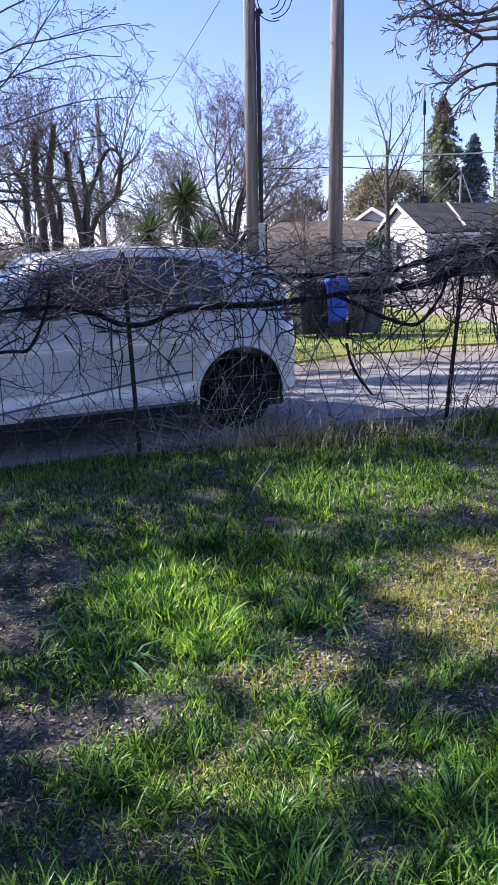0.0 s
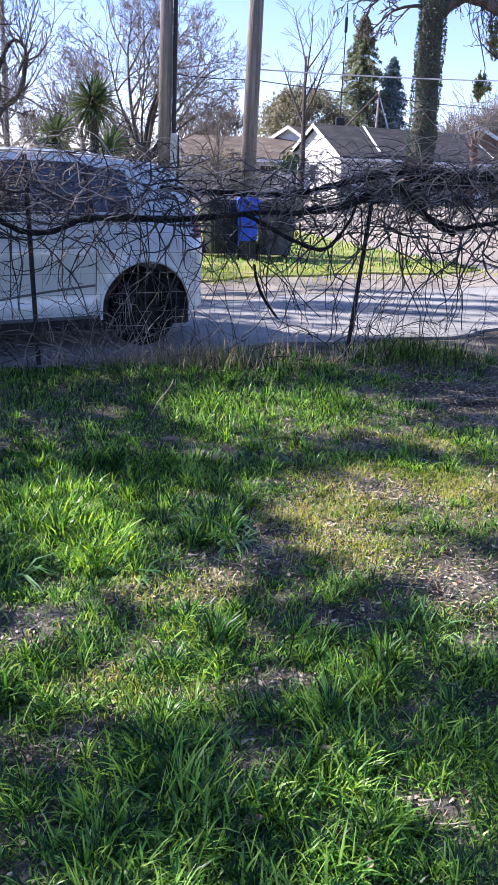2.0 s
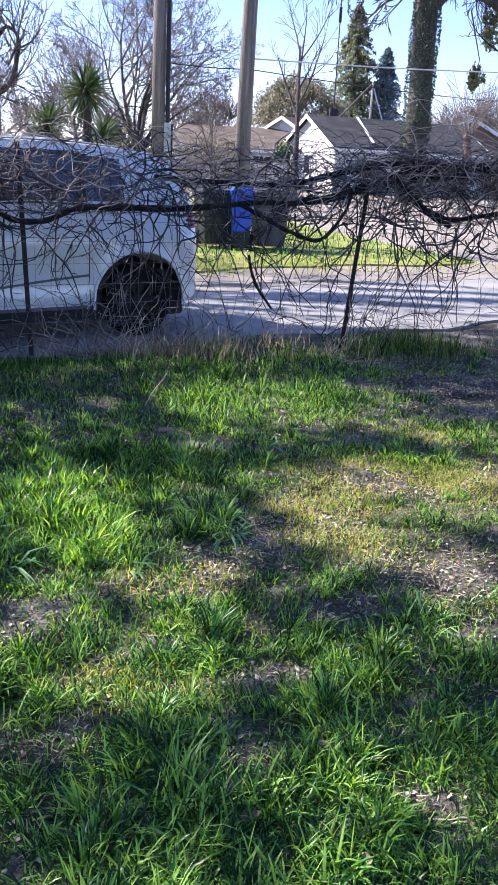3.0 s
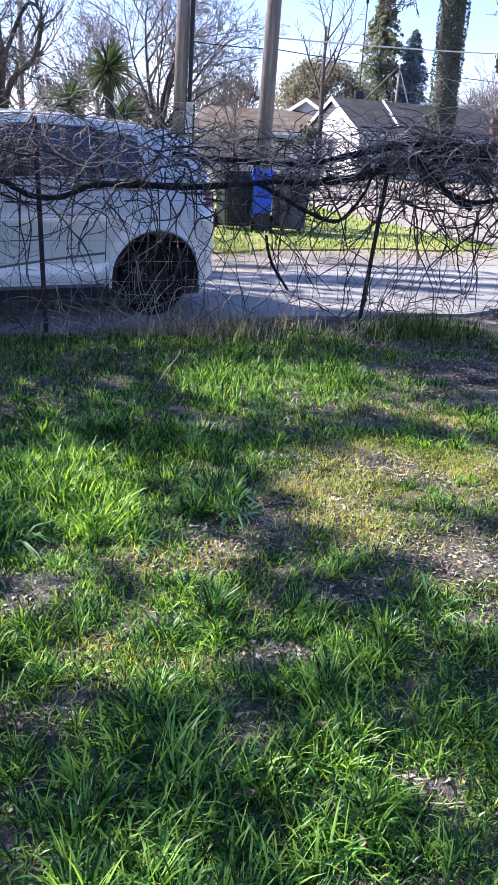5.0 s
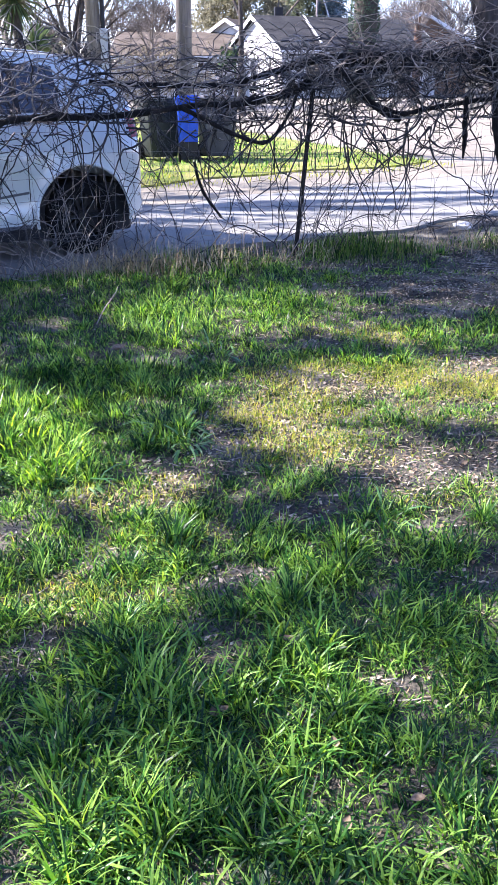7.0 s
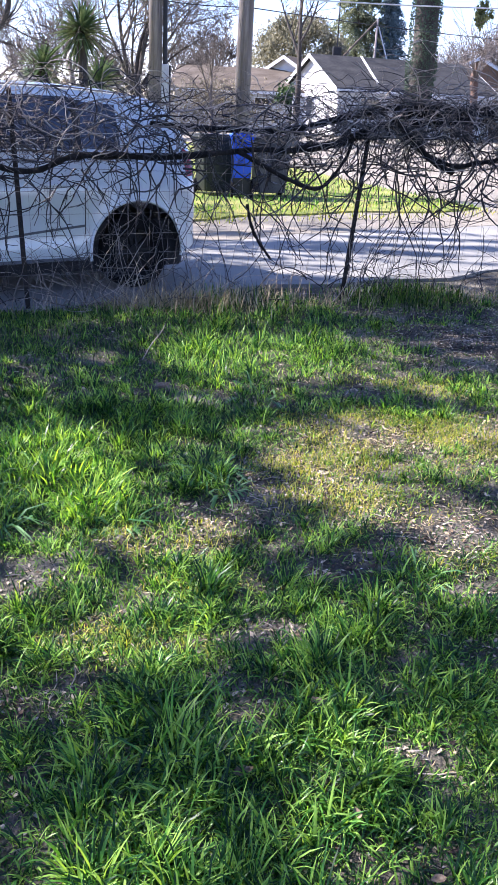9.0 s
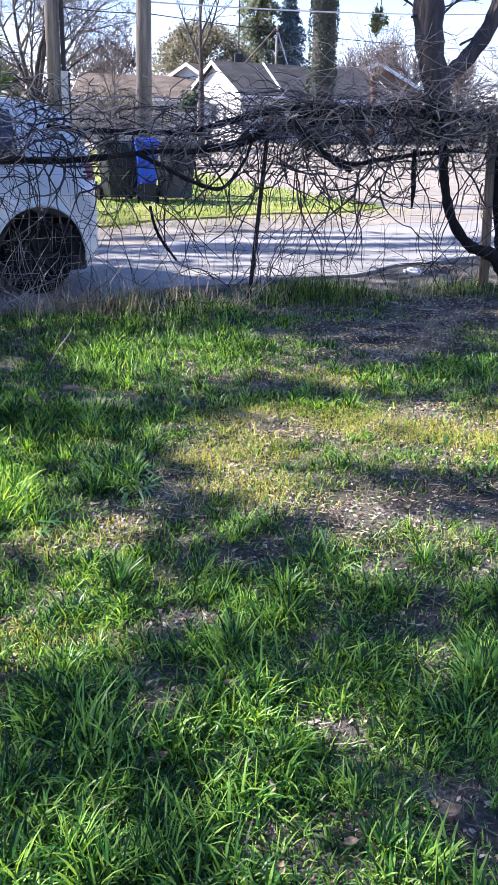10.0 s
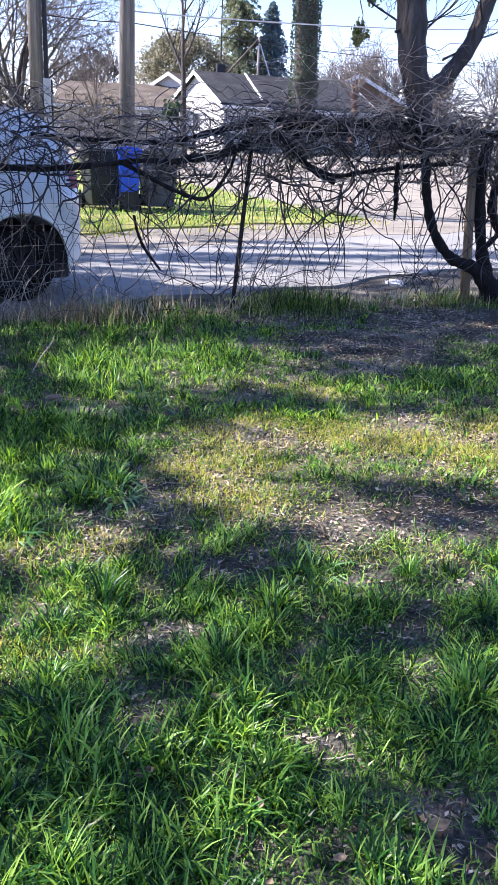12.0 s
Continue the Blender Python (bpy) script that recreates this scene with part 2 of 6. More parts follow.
def put_part(name, me, parent=None, label="", kind=""):
    ob = new(name, me)
    ob.parent = parent
    if label or kind:
        tagged(ob, label, "", "", kind)
    return ob


def part(name, bm, material, parent=None, label="", smooth=False):
    me = bpy.data.meshes.new(name)
    bm.normal_update()
    bm.to_mesh(me)
    bm.free()
    me.materials.append(material)
    if smooth:
        me.shade_smooth()
    return put_part(name, me, parent, label)


def box_bm(x0, x1, y0, y1, z0, z1, bevel=0.0, bm=None):
    bm = bm or bmesh.new()
    r = bmesh.ops.create_cube(bm, size=1.0, matrix=Matrix.Translation(((x0 + x1) / 2, (y0 + y1) / 2, (z0 + z1) / 2)) @ Matrix.Diagonal((x1 - x0, y1 - y0, z1 - z0, 1)))
    if bevel:
        es = list({e for v in r["verts"] for e in v.link_edges})
        bmesh.ops.bevel(bm, geom=es, offset=bevel, segments=2, affect="EDGES", profile=0.5)
    return bm


def tubes(paths, sides=5):
    """Joined tapered tubes; each path is (points, radii). Quads with closed tips."""
    vs, fs, base = [], [], 0
    ang = np.arange(sides) * 2 * np.pi / sides
    ca, sa = np.cos(ang)[None, :, None], np.sin(ang)[None, :, None]
    idx = np.arange(sides)
    nxt = (idx + 1) % sides
    for pts, rad in paths:
        p = np.asarray(pts, float)
        k = len(p)
        tan = np.gradient(p, axis=0)
        tan /= np.linalg.norm(tan, axis=1, keepdims=True) + 1e-9
        ref = np.array((0.31, 0.95, 0.07)) if abs(tan[:, 2]).mean() > 0.7 else np.array((0.05, 0.11, 0.99))
        u = np.cross(tan, ref)
        u /= np.linalg.norm(u, axis=1, keepdims=True) + 1e-9
        w = np.cross(tan, u)
        ring = p[:, None, :] + np.asarray(rad, float)[:, None, None] * (u[:, None, :] * ca + w[:, None, :] * sa)
        vs.append(ring.reshape(-1, 3))
        a = base + np.arange(k - 1)[:, None] * sides
        fs.append(np.stack([a + idx, a + nxt, a + nxt + sides, a + idx + sides], -1).reshape(-1, 4))
        base += k * sides
    return np.concatenate(vs), np.concatenate(fs)


def tube_mesh(name, paths, material, sides=5):
    v, f = tubes(paths, sides)
    return fast_mesh(name, v, f, material, True)


def smooth_path(ctrl, n):
    """Catmull-Rom through control rows (x, y, z, radius), n points a span."""
    c = np.asarray(ctrl, float)
    c = np.vstack([2 * c[0] - c[1], c, 2 * c[-1] - c[-2]])
    out = []
    for i in range(1, len(c) - 2):
        t = np.linspace(0, 1, n, endpoint=False)[:, None]
        a, b, d, e = c[i - 1], c[i], c[i + 1], c[i + 2]
        out.append(0.5 * (2 * b + (d - a) * t + (2 * a - 5 * b + 4 * d - e) * t ** 2 + (3 * b - a - 3 * d + e) * t ** 3))
    out.append(c[-2][None])
    o = np.vstack(out)
    return o[:, :3], np.maximum(o[:, 3], 0.001)


def leaf_quads(rng, pts, size, flat=0.0, aspect=0.55):
    """Diamond leaves at points, turned at random. flat: 1 lies on the ground."""
    n = len(pts)
    a = rng.normal(size=(n, 3))
    a[:, 2] *= 1 - flat
    a /= np.linalg.norm(a, axis=1, keepdims=True) + 1e-9
    b = rng.normal(size=(n, 3))
    b[:, 2] *= 1 - flat
    b -= (a * b).sum(1, keepdims=True) * a
    b /= np.linalg.norm(b, axis=1, keepdims=True) + 1e-9
    s = size * rng.uniform(0.6, 1.3, (n, 1))
    c = np.cross(a, b)
    v = np.stack([pts - a * s, pts + b * s * aspect + c * s * 0.15, pts + a * s, pts - b * s * aspect + c * s * 0.15], 1).reshape(-1, 3)
    return v, np.arange(4 * n).reshape(n, 4)


def grow(rng, p, d, length, r, depth, top, out, kids=(5, 5, 5, 4), ratio=0.62, wob=0.16, up=0.10, spread=0.75, start=0.3, rmin=0.006, nseg=7):
    """A branch and its side branches, as (depth, points, radii)."""
    pts, rad = [p.copy()], [r]
    d = d / np.linalg.norm(d)
    step = length / nseg
    for i in range(nseg):
        d = d + rng.normal(size=3) * wob + np.array((0, 0, up))
        d /= np.linalg.norm(d)
        p = p + d * step
        pts.append(p.copy())
        rad.append(max(rmin, r * (1 - 0.75 * (i + 1) / nseg)))
    out.append((depth, np.array(pts), np.array(rad)))
    if depth >= top:
        return
    for k in range(kids[depth]):
        t = start + (1 - start) * (k + rng.uniform(0.1, 0.9)) / kids[depth]
        i = min(nseg - 1, int(t * nseg))
        q = pts[i] + (pts[i + 1] - pts[i]) * (t * nseg - i)
        axis = pts[i + 1] - pts[i]
        axis = axis / np.linalg.norm(axis)
        side = rng.normal(size=3)
        side -= side.dot(axis) * axis
        side /= np.linalg.norm(side)
        nd = axis * rng.uniform(0.55, 1.0) + side * spread * rng.uniform(0.6, 1.2)
        grow(rng, q, nd, length * ratio * rng.uniform(0.7, 1.2) * (1.15 - 0.5 * t), max(rmin, rad[i] * 0.6), depth + 1, top, out, kids, ratio, wob * 1.1, up, spread, 0.2, rmin, max(4, nseg - 1))


def bare_tree(name, label, seed, base, height, trunk, lean=(0, 0), material=None, twig_mat=None, **kw):
    """A leafless tree: trunk, each main limb, and its twigs."""
    rng = np.random.default_rng(seed)
    out = []
    grow(rng, np.zeros(3), np.array((lean[0], lean[1], 1.0)), height, trunk, 0, kw.pop("top", 4), out, **kw)
    ob = thing(name, label, "tree", pose(*base))
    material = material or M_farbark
    put_part("trunk", tube_mesh("trunk", [(p, r) for dep, p, r in out if dep == 0], material, 10), ob)
    for dep, p, r in out:
        if dep == 1:
            put_part("limb", tube_mesh("limb", [(p, r)], material, 7), ob)
    twigs = [(p, r) for dep, p, r in out if dep > 1]
    if twigs:
        put_part("twig_crown", tube_mesh("twig_crown", twigs, twig_mat or material, 3), ob, "fine bare twigs", "stuff")
    return ob


# ---- plan ----
ROAD = radians(29)                                     # the road runs at this angle
SDIR, NDIR = np.array((math.cos(ROAD), math.sin(ROAD))), np.array((-math.sin(ROAD), math.cos(ROAD)))
FENCE = np.array([(-5.2, 5.2), (-4.1, 5.9), (-1.58, 7.30), (1.10, 8.05), (3.52, 8.45), (6.0, 8.85), (8.5, 9.2)])


def fence_y(x):
    return np.interp(x, FENCE[:, 0], FENCE[:, 1])


def sn(s, n):
    p = SDIR * s + NDIR * n
    return float(p[0]), float(p[1])


# (x, y, radius x, radius y, strength): worn soil in the yard, taller tufts
BARE_NEAR = [(0.56, 3.25, 0.14, 0.09, 1), (0.30, 2.84, 0.12, 0.08, 1), (1.14, 2.82, 0.19, 0.06, 0.9), (0.70, 2.30, 0.10, 0.07, 0.85), (0.93, 1.93, 0.13, 0.11, 1), (0.20, 2.45, 0.11, 0.04, 0.6),
             (0.78, 1.91, 0.05, 0.04, 0.6), (1.39, 3.09, 0.11, 0.06, 0.7), (-0.41, 2.47, 0.14, 0.11, 0.75), (-0.94, 2.98, 0.22, 0.33, 1), (-0.76, 3.11, 0.15, 0.12, 0.85), (-0.49, 2.52, 0.15, 0.12, 0.7), (-0.83, 2.62, 0.16, 0.11, 0.8), (-0.29, 3.37, 0.08, 0.05, 0.4)]
BARE_MID = [(1.16, 3.65, 0.32, 0.19, 1), (1.64, 3.77, 0.29, 0.28, 1), (0.46, 4.07, 0.24, 0.34, 0.6), (0.26, 3.95, 0.13, 0.36, 0.8), (0.07, 3.63, 0.13, 0.15, 0.75), (0.97, 3.45, 0.12, 0.1, 0.8), (0.84, 4.70, 0.30, 0.22, 0.75),
            (1.75, 5.01, 0.21, 0.2, 0.85), (2.09, 4.76, 0.27, 0.3, 0.6), (2.2, 3.9, 0.4, 0.3, 0.9), (-1.45, 4.27, 0.30, 0.8, 0.95), (-1.23, 3.8, 0.15, 0.18, 1), (0.89, 5.32, 0.14, 0.12, 0.8)]
BARE_FAR = [(2.03, 6.74, 0.74, 0.6, 1), (3.05, 7.6, 0.75, 0.8, 1), (-1.17, 5.75, 0.36, 0.33, 0.4), (-1.11, 6.59, 0.63, 0.43, 0.3), (-2.22, 6.3, 0.6, 0.7, 0.8), (1.8, 7.6, 0.6, 0.25, 0.7)]
BARE = BARE_NEAR + BARE_MID + BARE_FAR
TALL = [(-0.75, 4.19, 0.26, 0.46, 1), (-0.47, 3.86, 0.16, 0.28, 1), (-0.9, 3.71, 0.18, 0.33, 0.7), (-0.04, 6.3, 0.45, 0.7, 0.75), (0.69, 6.3, 0.40, 0.55, 0.7), (0.04, 3.1, 0.24, 0.18, 0.5), (0.02, 4.11, 0.15, 0.26, 0.6), (0.87, 3.3, 0.13, 0.16, 0.5),
        (1.2, 3.4, 0.15, 0.12, 0.5), (1.26, 5.03, 0.38, 0.22, 0.5), (-0.31, 4.44, 0.23, 0.43, 0.55), (-0.84, 5.2, 0.3, 0.43, 0.45), (0.84, 3.07, 0.19, 0.12, 0.5), (0.49, 2.12, 0.08, 0.12, 0.5), (-0.02, 2.32, 0.19, 0.15, 0.4), (1.18, 2.38, 0.1, 0.21, 0.5), (2.83, 6.53, 0.28, 0.5, 0.5), (1.9, 5.57, 0.31, 0.24, 0.45), (0.35, 7.1, 0.6, 0.4, 0.5)]


# dry ground where the turf is thin and yellow; sunlit yellow is coloured in here too
DRY_LIT = [(1.40, 4.62, 0.9, 0.40, 0.95), (2.15, 4.5, 0.45, 0.45, 0.95), (0.60, 4.3, 0.36, 0.26, 0.8), (0.66, 3.85, 0.3, 0.3, 0.65), (-0.13, 3.5, 0.26, 0.13, 0.9), (-0.25, 2.85, 0.2, 0.15, 0.3), (1.2, 3.35, 0.3, 0.1, 0.3), (1.3, 5.6, 0.4, 0.25, 0.4)]


def field(spots, x, y):
    v = np.zeros_like(x)
    x, y = x + 0.10 * (lumps(x, y, 17.0, 31) - 0.5) + 0.06 * (lumps(x, y, 48.0, 33) - 0.5), y + 0.10 * (lumps(x, y, 15.0, 32) - 0.5) + 0.05 * (lumps(x, y, 52.0, 34) - 0.5)
    for cx, cy, rx, ry, s in spots:
        v = np.maximum(v, s * np.exp(-(((x - cx) / rx) ** 2 + ((y - cy) / ry) ** 2) ** 1.5 * 0.7))
    return v


def lumps(x, y, k, seed):
    """Smooth noise in 0..1 from a few crossed waves."""
    rng = np.random.default_rng(seed)
    v = np.zeros_like(x)
    for i in range(9):
        a, f, ph = rng.uniform(0, 6.28), k * rng.uniform(0.5, 2.0), rng.uniform(0, 6.28)
        v += np.sin((x * np.cos(a) + y * np.sin(a)) * f + ph + 0.7 * np.sin((x * np.sin(a) - y * np.cos(a)) * f * 0.6 + ph))
    return np.clip(0.5 + v / 9, 0, 1)


# ---- ground, one sheet to the horizon ----
def sheet(name, xs, ys, height, material):
    gx, gy = np.meshgrid(xs, ys)
    v = np.stack([gx, gy, height(gx, gy)], -1).reshape(-1, 3)
    nx, ny = len(xs), len(ys)
    i = (np.arange(ny - 1)[:, None] * nx + np.arange(nx - 1)[None, :]).reshape(-1)
    return fast_mesh(name, v, np.stack([i, i + 1, i + nx + 1, i + nx], -1), material, True)


def yard_height(x, y):
    h = (lumps(x, y, 2.2, 1) - 0.5) * 0.07 + (lumps(x, y, 9.0, 2) - 0.5) * 0.03 + (lumps(x, y, 30.0, 3) - 0.5) * 0.012
    n = x * NDIR[0] + y * NDIR[1]
    fade = np.clip((7.15 - n) / 0.6, 0, 1) * np.clip((9 - np.abs(x)) / 3, 0, 1) * np.clip((y + 4) / 3, 0, 1)
    return h * fade - 0.04 * (1 - fade)


far = [30, 60, 120, 250, 600, 1500]
gx_line = np.array([-f for f in far[::-1]] + [-18, -12, -8] + list(np.arange(-5, 6.01, 0.06)) + [8, 12, 18] + far)
gy_line = np.array([-f for f in far[::-1]] + [-15, -8, -3] + list(np.arange(0.5, 9.6, 0.06)) + [11, 14, 18] + far)
ground = new("ground", sheet("ground", gx_line, gy_line, yard_height, M_soil))
tagged(ground, "bare brown soil of a yard under patchy grass", "ground", kind="structure")


def strip(name, outline, z, material, label, category, drop=0.05):
    """A thin paved or turfed sheet over the ground, with a skirt down into it."""
    n = len(outline)
    v = [(x, y, z) for x, y in outline] + [(x, y, z - drop) for x, y in outline]
    f = [tuple(range(n))] + [(i, i + n, (i + 1) % n + n, (i + 1) % n) for i in range(n)]
    ob = new(name, mesh_of(name, v, f, material))
    return tagged(ob, label, category, kind="structure")


rng = np.random.default_rng(3)
near = [sn(s, 7.22 + 0.10 * math.sin(s * 1.7) + 0.07 * math.sin(s * 4.3 + 1)) for s in np.arange(-14, 22, 0.35)]
mid = [sn(s, 10.25 + 0.16 * math.sin(s * 0.9) + 0.10 * math.sin(s * 3.1)) for s in np.arange(-14, 22, 0.4)]
edge = [sn(s, 11.95 + 0.20 * math.sin(s * 0.8 + 1) + 0.10 * math.sin(s * 2.9)) for s in np.arange(-14, 22, 0.4)]
strip("road", near + [sn(22, 10.6), sn(-14, 10.6)], 0.0, M_asphalt, "grey weathered asphalt lane beside the fence", "road")
strip("road_shoulder", mid + [sn(22, 12.4), sn(-14, 12.4)], 0.004, M_gravel, "pale sunlit gravel shoulder along the lane", "road")
strip("street", [sn(11.0, 12.0), sn(22, 12.0), (60, 40), (90, 58), (-12, 58), (-2.5, 40), (2.7, 21.6), (3.9, 18.0)], 0.008, M_gravel, "wide pale sunlit street at a crossing", "road")
verge_line = [p for p in edge if p[0] < 4.3] + [(4.6, 16.5), (4.1, 17.8), (2.8, 21.5), (-2.4, 40), (-9, 56), (-40, 56)]
strip("verge", verge_line, 0.035, M_verge, "short green and yellow grass verge beside the street", "ground", 0.08)


# ---- car ----
def build_car(m):
    ob = thing("hatchback_car", "white hatchback parked on asphalt behind the vine fence", "car", m)
    XR, XF, WH, WB = -0.755, 3.66, 0.45, 2.82        # ends, arch radius, wheelbase
    WZ = 0.34

    def roof_z(x):
        return float(np.interp(x, [-0.755, -0.73, -0.65, -0.56, -0.45, -0.25, 0.1, 0.5, 1.1, 1.7, 2.3, 2.9, 3.4, 3.66], [0.86, 1.02, 1.24, 1.44, 1.59, 1.68, 1.72, 1.745, 1.75, 1.70, 1.30, 1.10, 0.98, 0.72]))

    def belt_z(x):
        return min(roof_z(x) - 0.02, float(np.interp(x, [-0.755, 0.0, 1.0, 2.2, 3.66], [1.15, 1.17, 1.20, 1.12, 0.72])))

    def half_w(x, z):
        w = 0.885
        e = min(x - XR, XF - x)
        w -= 0.15 * max(0, 1 - e / 0.50) ** 2 + (0.22 * max(0, 1 - e / 0.14) ** 2)
        tuck = min(1.0, max(0.0, abs(x - WB / 2) * -1 + 1.05) / 0.35)
        w -= 0.055 * (0.3 + 0.7 * tuck) * (min(1, max(0, (0.86 - z) / 0.34)) ** 1.4 - 0.55 * min(1, max(0, (0.50 - z) / 0.10)))
        if z < 0.40:
            w -= 0.03 * ((0.40 - z) / 0.12) ** 2
        for c in (0.0, WB):
            w += 0.022 * math.exp(-((math.hypot(x - c, z - WZ) - WH) / 0.07) ** 2)
        b = belt_z(x)
        if z > b:
            w -= 0.20 * ((z - b) / 0.55) + 0.095
        elif z > 0.88:
            w -= 0.095 * ((z - 0.88) / max(0.1, b - 0.88)) ** 1.35
        return w

    def floor_z(x):
        z = 0.29 + 0.13 * max(0, 1 - (x - XR) / 0.32) ** 1.3 + 0.08 * max(0, 1 - (XF - x) / 0.5)
        for c in (0.0, WB):
            if abs(x - c) < WH:
                z = max(z, WZ + math.sqrt(WH ** 2 - (x - c) ** 2))
        return z

    def point(x, v):
        """v: 0 lower edge, 0.5 belt, 0.85 roof edge, 1 centre line."""
        b, t, f = belt_z(x), roof_z(x), floor_z(x)
        edge_z = t - 0.07 * min(1, (t - b) / 0.3 + 0.05)
        if v <= 0.5:
            z = f + (b - f) * v / 0.5
            return Vector((x, half_w(x, z), z))
        if v <= 0.85:
            z = b + (edge_z - b) * (v - 0.5) / 0.35
            return Vector((x, half_w(x, z), z))
        k = (v - 0.85) / 0.15
        w = half_w(x, edge_z)
        return Vector((x, w * math.cos(k * math.pi / 2), edge_z + (t - edge_z) * math.sin(k * math.pi / 2) ** 0.8))

    xs = sorted(set([XR, XR + 0.015, XR + 0.05, XR + 0.1, XF - 0.1, XF - 0.04, XF] + list(np.linspace(XR + 0.15, XF - 0.15, 60)) + [c + WH * math.sin(a) * 0.999 for c in (0, WB) for a in np.linspace(-1.57, 1.57, 21)]))
    vs_ = sorted(set(list(np.linspace(0, 0.5, 13)) + list(np.linspace(0.5, 0.85, 7)) + list(np.linspace(0.85, 1, 7))))
    verts, faces, nv = [], [], len(vs_)
    for x in xs:
        for sgn in (1, -1):
            for v in vs_:
                p = point(x, v)
                verts.append((p.x, p.y * sgn, p.z))
    for i in range(len(xs) - 1):
        for s in (0, 1):
            for j in range(nv - 1):
                a = i * 2 * nv + s * nv + j
                q = (a, a + 2 * nv, a + 2 * nv + 1, a + 1)
                faces.append(q if s else q[::-1])
    for i in (0, len(xs) - 1):
        for j in range(nv - 1):
            a = i * 2 * nv + j
            q = (a, a + 1, a + nv + 1, a + nv)
            faces.append(q if i else q[::-1])
    put_part("body", mesh_of("body", verts, faces, M_paint, True), ob, "glossy white painted bodywork")

    def patch(name, x0, x1, v0, v1, material, lift=0.004, sides=(1,), nx=10, nvv=6, label="", parent=ob, taper=None, rise=0.0):
        for sgn in sides:
            pv, pf = [], []
            for i in range(nx + 1):
                for j in range(nvv + 1):
                    k = i / nx
                    v = v0 + (v1 - v0) * j / nvv + rise * k
                    xx = x0 + (x1 - x0) * k
                    if taper:
                        xx += taper(k, j / nvv)
                    p = point(xx, v)
                    e = 0.004
                    du = point(xx + e, v) - point(xx - e, v)
                    dv = point(xx, min(1, v + e)) - point(xx, max(0, v - e))
                    nrm = du.cross(dv).normalized()
                    if nrm.y < 0 and abs(nrm.y) > 0.05:
                        nrm = -nrm
                    p = p + nrm * lift
                    pv.append((p.x, p.y * sgn, p.z))
            for i in range(nx):
                for j in range(nvv):
                    a = i * (nvv + 1) + j
                    q = (a, a + 1, a + nvv + 2, a + nvv + 1)
                    pf.append(q if sgn < 0 else q[::-1])
            put_part(name, mesh_of(name, pv, pf, material, True), parent, label)

    def slant(k, j):
        return -0.16 * j * k

    patch("rear_quarter_window", 0.10, 0.46, 0.53, 0.80, M_glass, sides=(1, -1), label="dark tinted rear quarter window")
    patch("rear_door_window", 0.52, 1.22, 0.52, 0.82, M_glass, sides=(1, -1), label="dark tinted door window")
    patch("front_door_window", 1.29, 2.02, 0.52, 0.80, M_glass, sides=(1, -1), label="dark tinted door window", taper=slant)
    for px in (0.462, 1.222):
        patch("window_pillar", px, px + 0.066, 0.52, 0.81, M_black, 0.003, (1, -1), 2, 6, "black window pillar")
    patch("window_trim", 0.06, 2.05, 0.5, 0.512, M_black, 0.006, (1, -1), 24, 1)
    patch("roof_rail", -0.1, 1.6, 0.868, 0.884, M_black, 0.012, (1, -1), 20, 2)
    patch("door_seam", 0.49, 0.498, 0.02, 0.5, M_black, 0.002, (1, -1), 1, 14)
    patch("door_seam", 1.26, 1.268, 0.02, 0.5, M_black, 0.002, (1, -1), 1, 14)
    patch("door_seam", 2.22, 2.228, 0.02, 0.5, M_black, 0.002, (1, -1), 1, 14)
    # flat grey strip draws the shadow of the side crease
    patch("rocker_crease", 0.50, 2.4, 0.162, 0.174, M_crease, 0.003, (1, -1), 24, 1, "grey shadow line of the crease above the rocker panel", rise=-0.12)
    patch("sill_trim", 0.44, 2.06, 0.0, 0.018, M_chrome, 0.005, (1, -1), 20, 1, "pale trim along the sill")
    patch("tail_light", -0.66, -0.54, 0.40, 0.62, M_red, 0.006, (1, -1), 6, 8, "red tail light")
    for sgn in (1, -1):
        for hx in (0.66, 1.42):
            w = half_w(hx, 0.96)
            y0, y1 = sorted((sgn * (w - 0.01), sgn * (w + 0.035)))
            part("door_handle", box_bm(hx, hx + 0.2, y0, y1, 0.925, 0.955, 0.012), M_paint, ob, "body-coloured pull handle", True)
    # wheel wells, underside and wheels
    part("underbody", box_bm(XR + 0.22, XF - 0.12, -0.76, 0.76, 0.17, 0.62, 0.03), M_black, ob, "black underbody and wheel wells")
    part("rear_bumper", box_bm(XR - 0.012, XR + 0.05, -0.50, 0.50, 0.33, 0.56, 0.035), M_paint, ob, "white rear bumper", True)
    for sgn in (1, -1):
        for wx in (0.0, WB):
            lip = []
            for a in np.linspace(-0.12, math.pi + 0.12, 30):
                x = wx + (WH + 0.012) * math.cos(a)
                z = WZ + (WH + 0.012) * math.sin(a)
                lip.append(((x, sgn * (half_w(x, max(z, 0.4)) + 0.002), z), 0.016))
            put_part("wheel_arch_lip", tube_mesh("wheel_arch_lip", [([p for p, r in lip], [r for p, r in lip])], M_paint, 6), ob)
            prof = [(0.20, -0.10), (0.28, -0.108), (0.33, -0.095), (0.34, -0.05), (0.34, 0.05), (0.33, 0.095), (0.28, 0.108), (0.20, 0.10)]
            tv, tf, seg = [], [], 40
            for i in range(seg):
                a = 2 * math.pi * i / seg
                tv += [(wx + r * math.cos(a), sgn * (0.755 + y), WZ + r * math.sin(a)) for r, y in prof]
            k = len(prof)
            for i in range(seg):
                for j in range(k - 1):
                    q = (i * k + j, ((i + 1) % seg) * k + j, ((i + 1) % seg) * k + j + 1, i * k + j + 1)
                    tf.append(q if sgn > 0 else q[::-1])
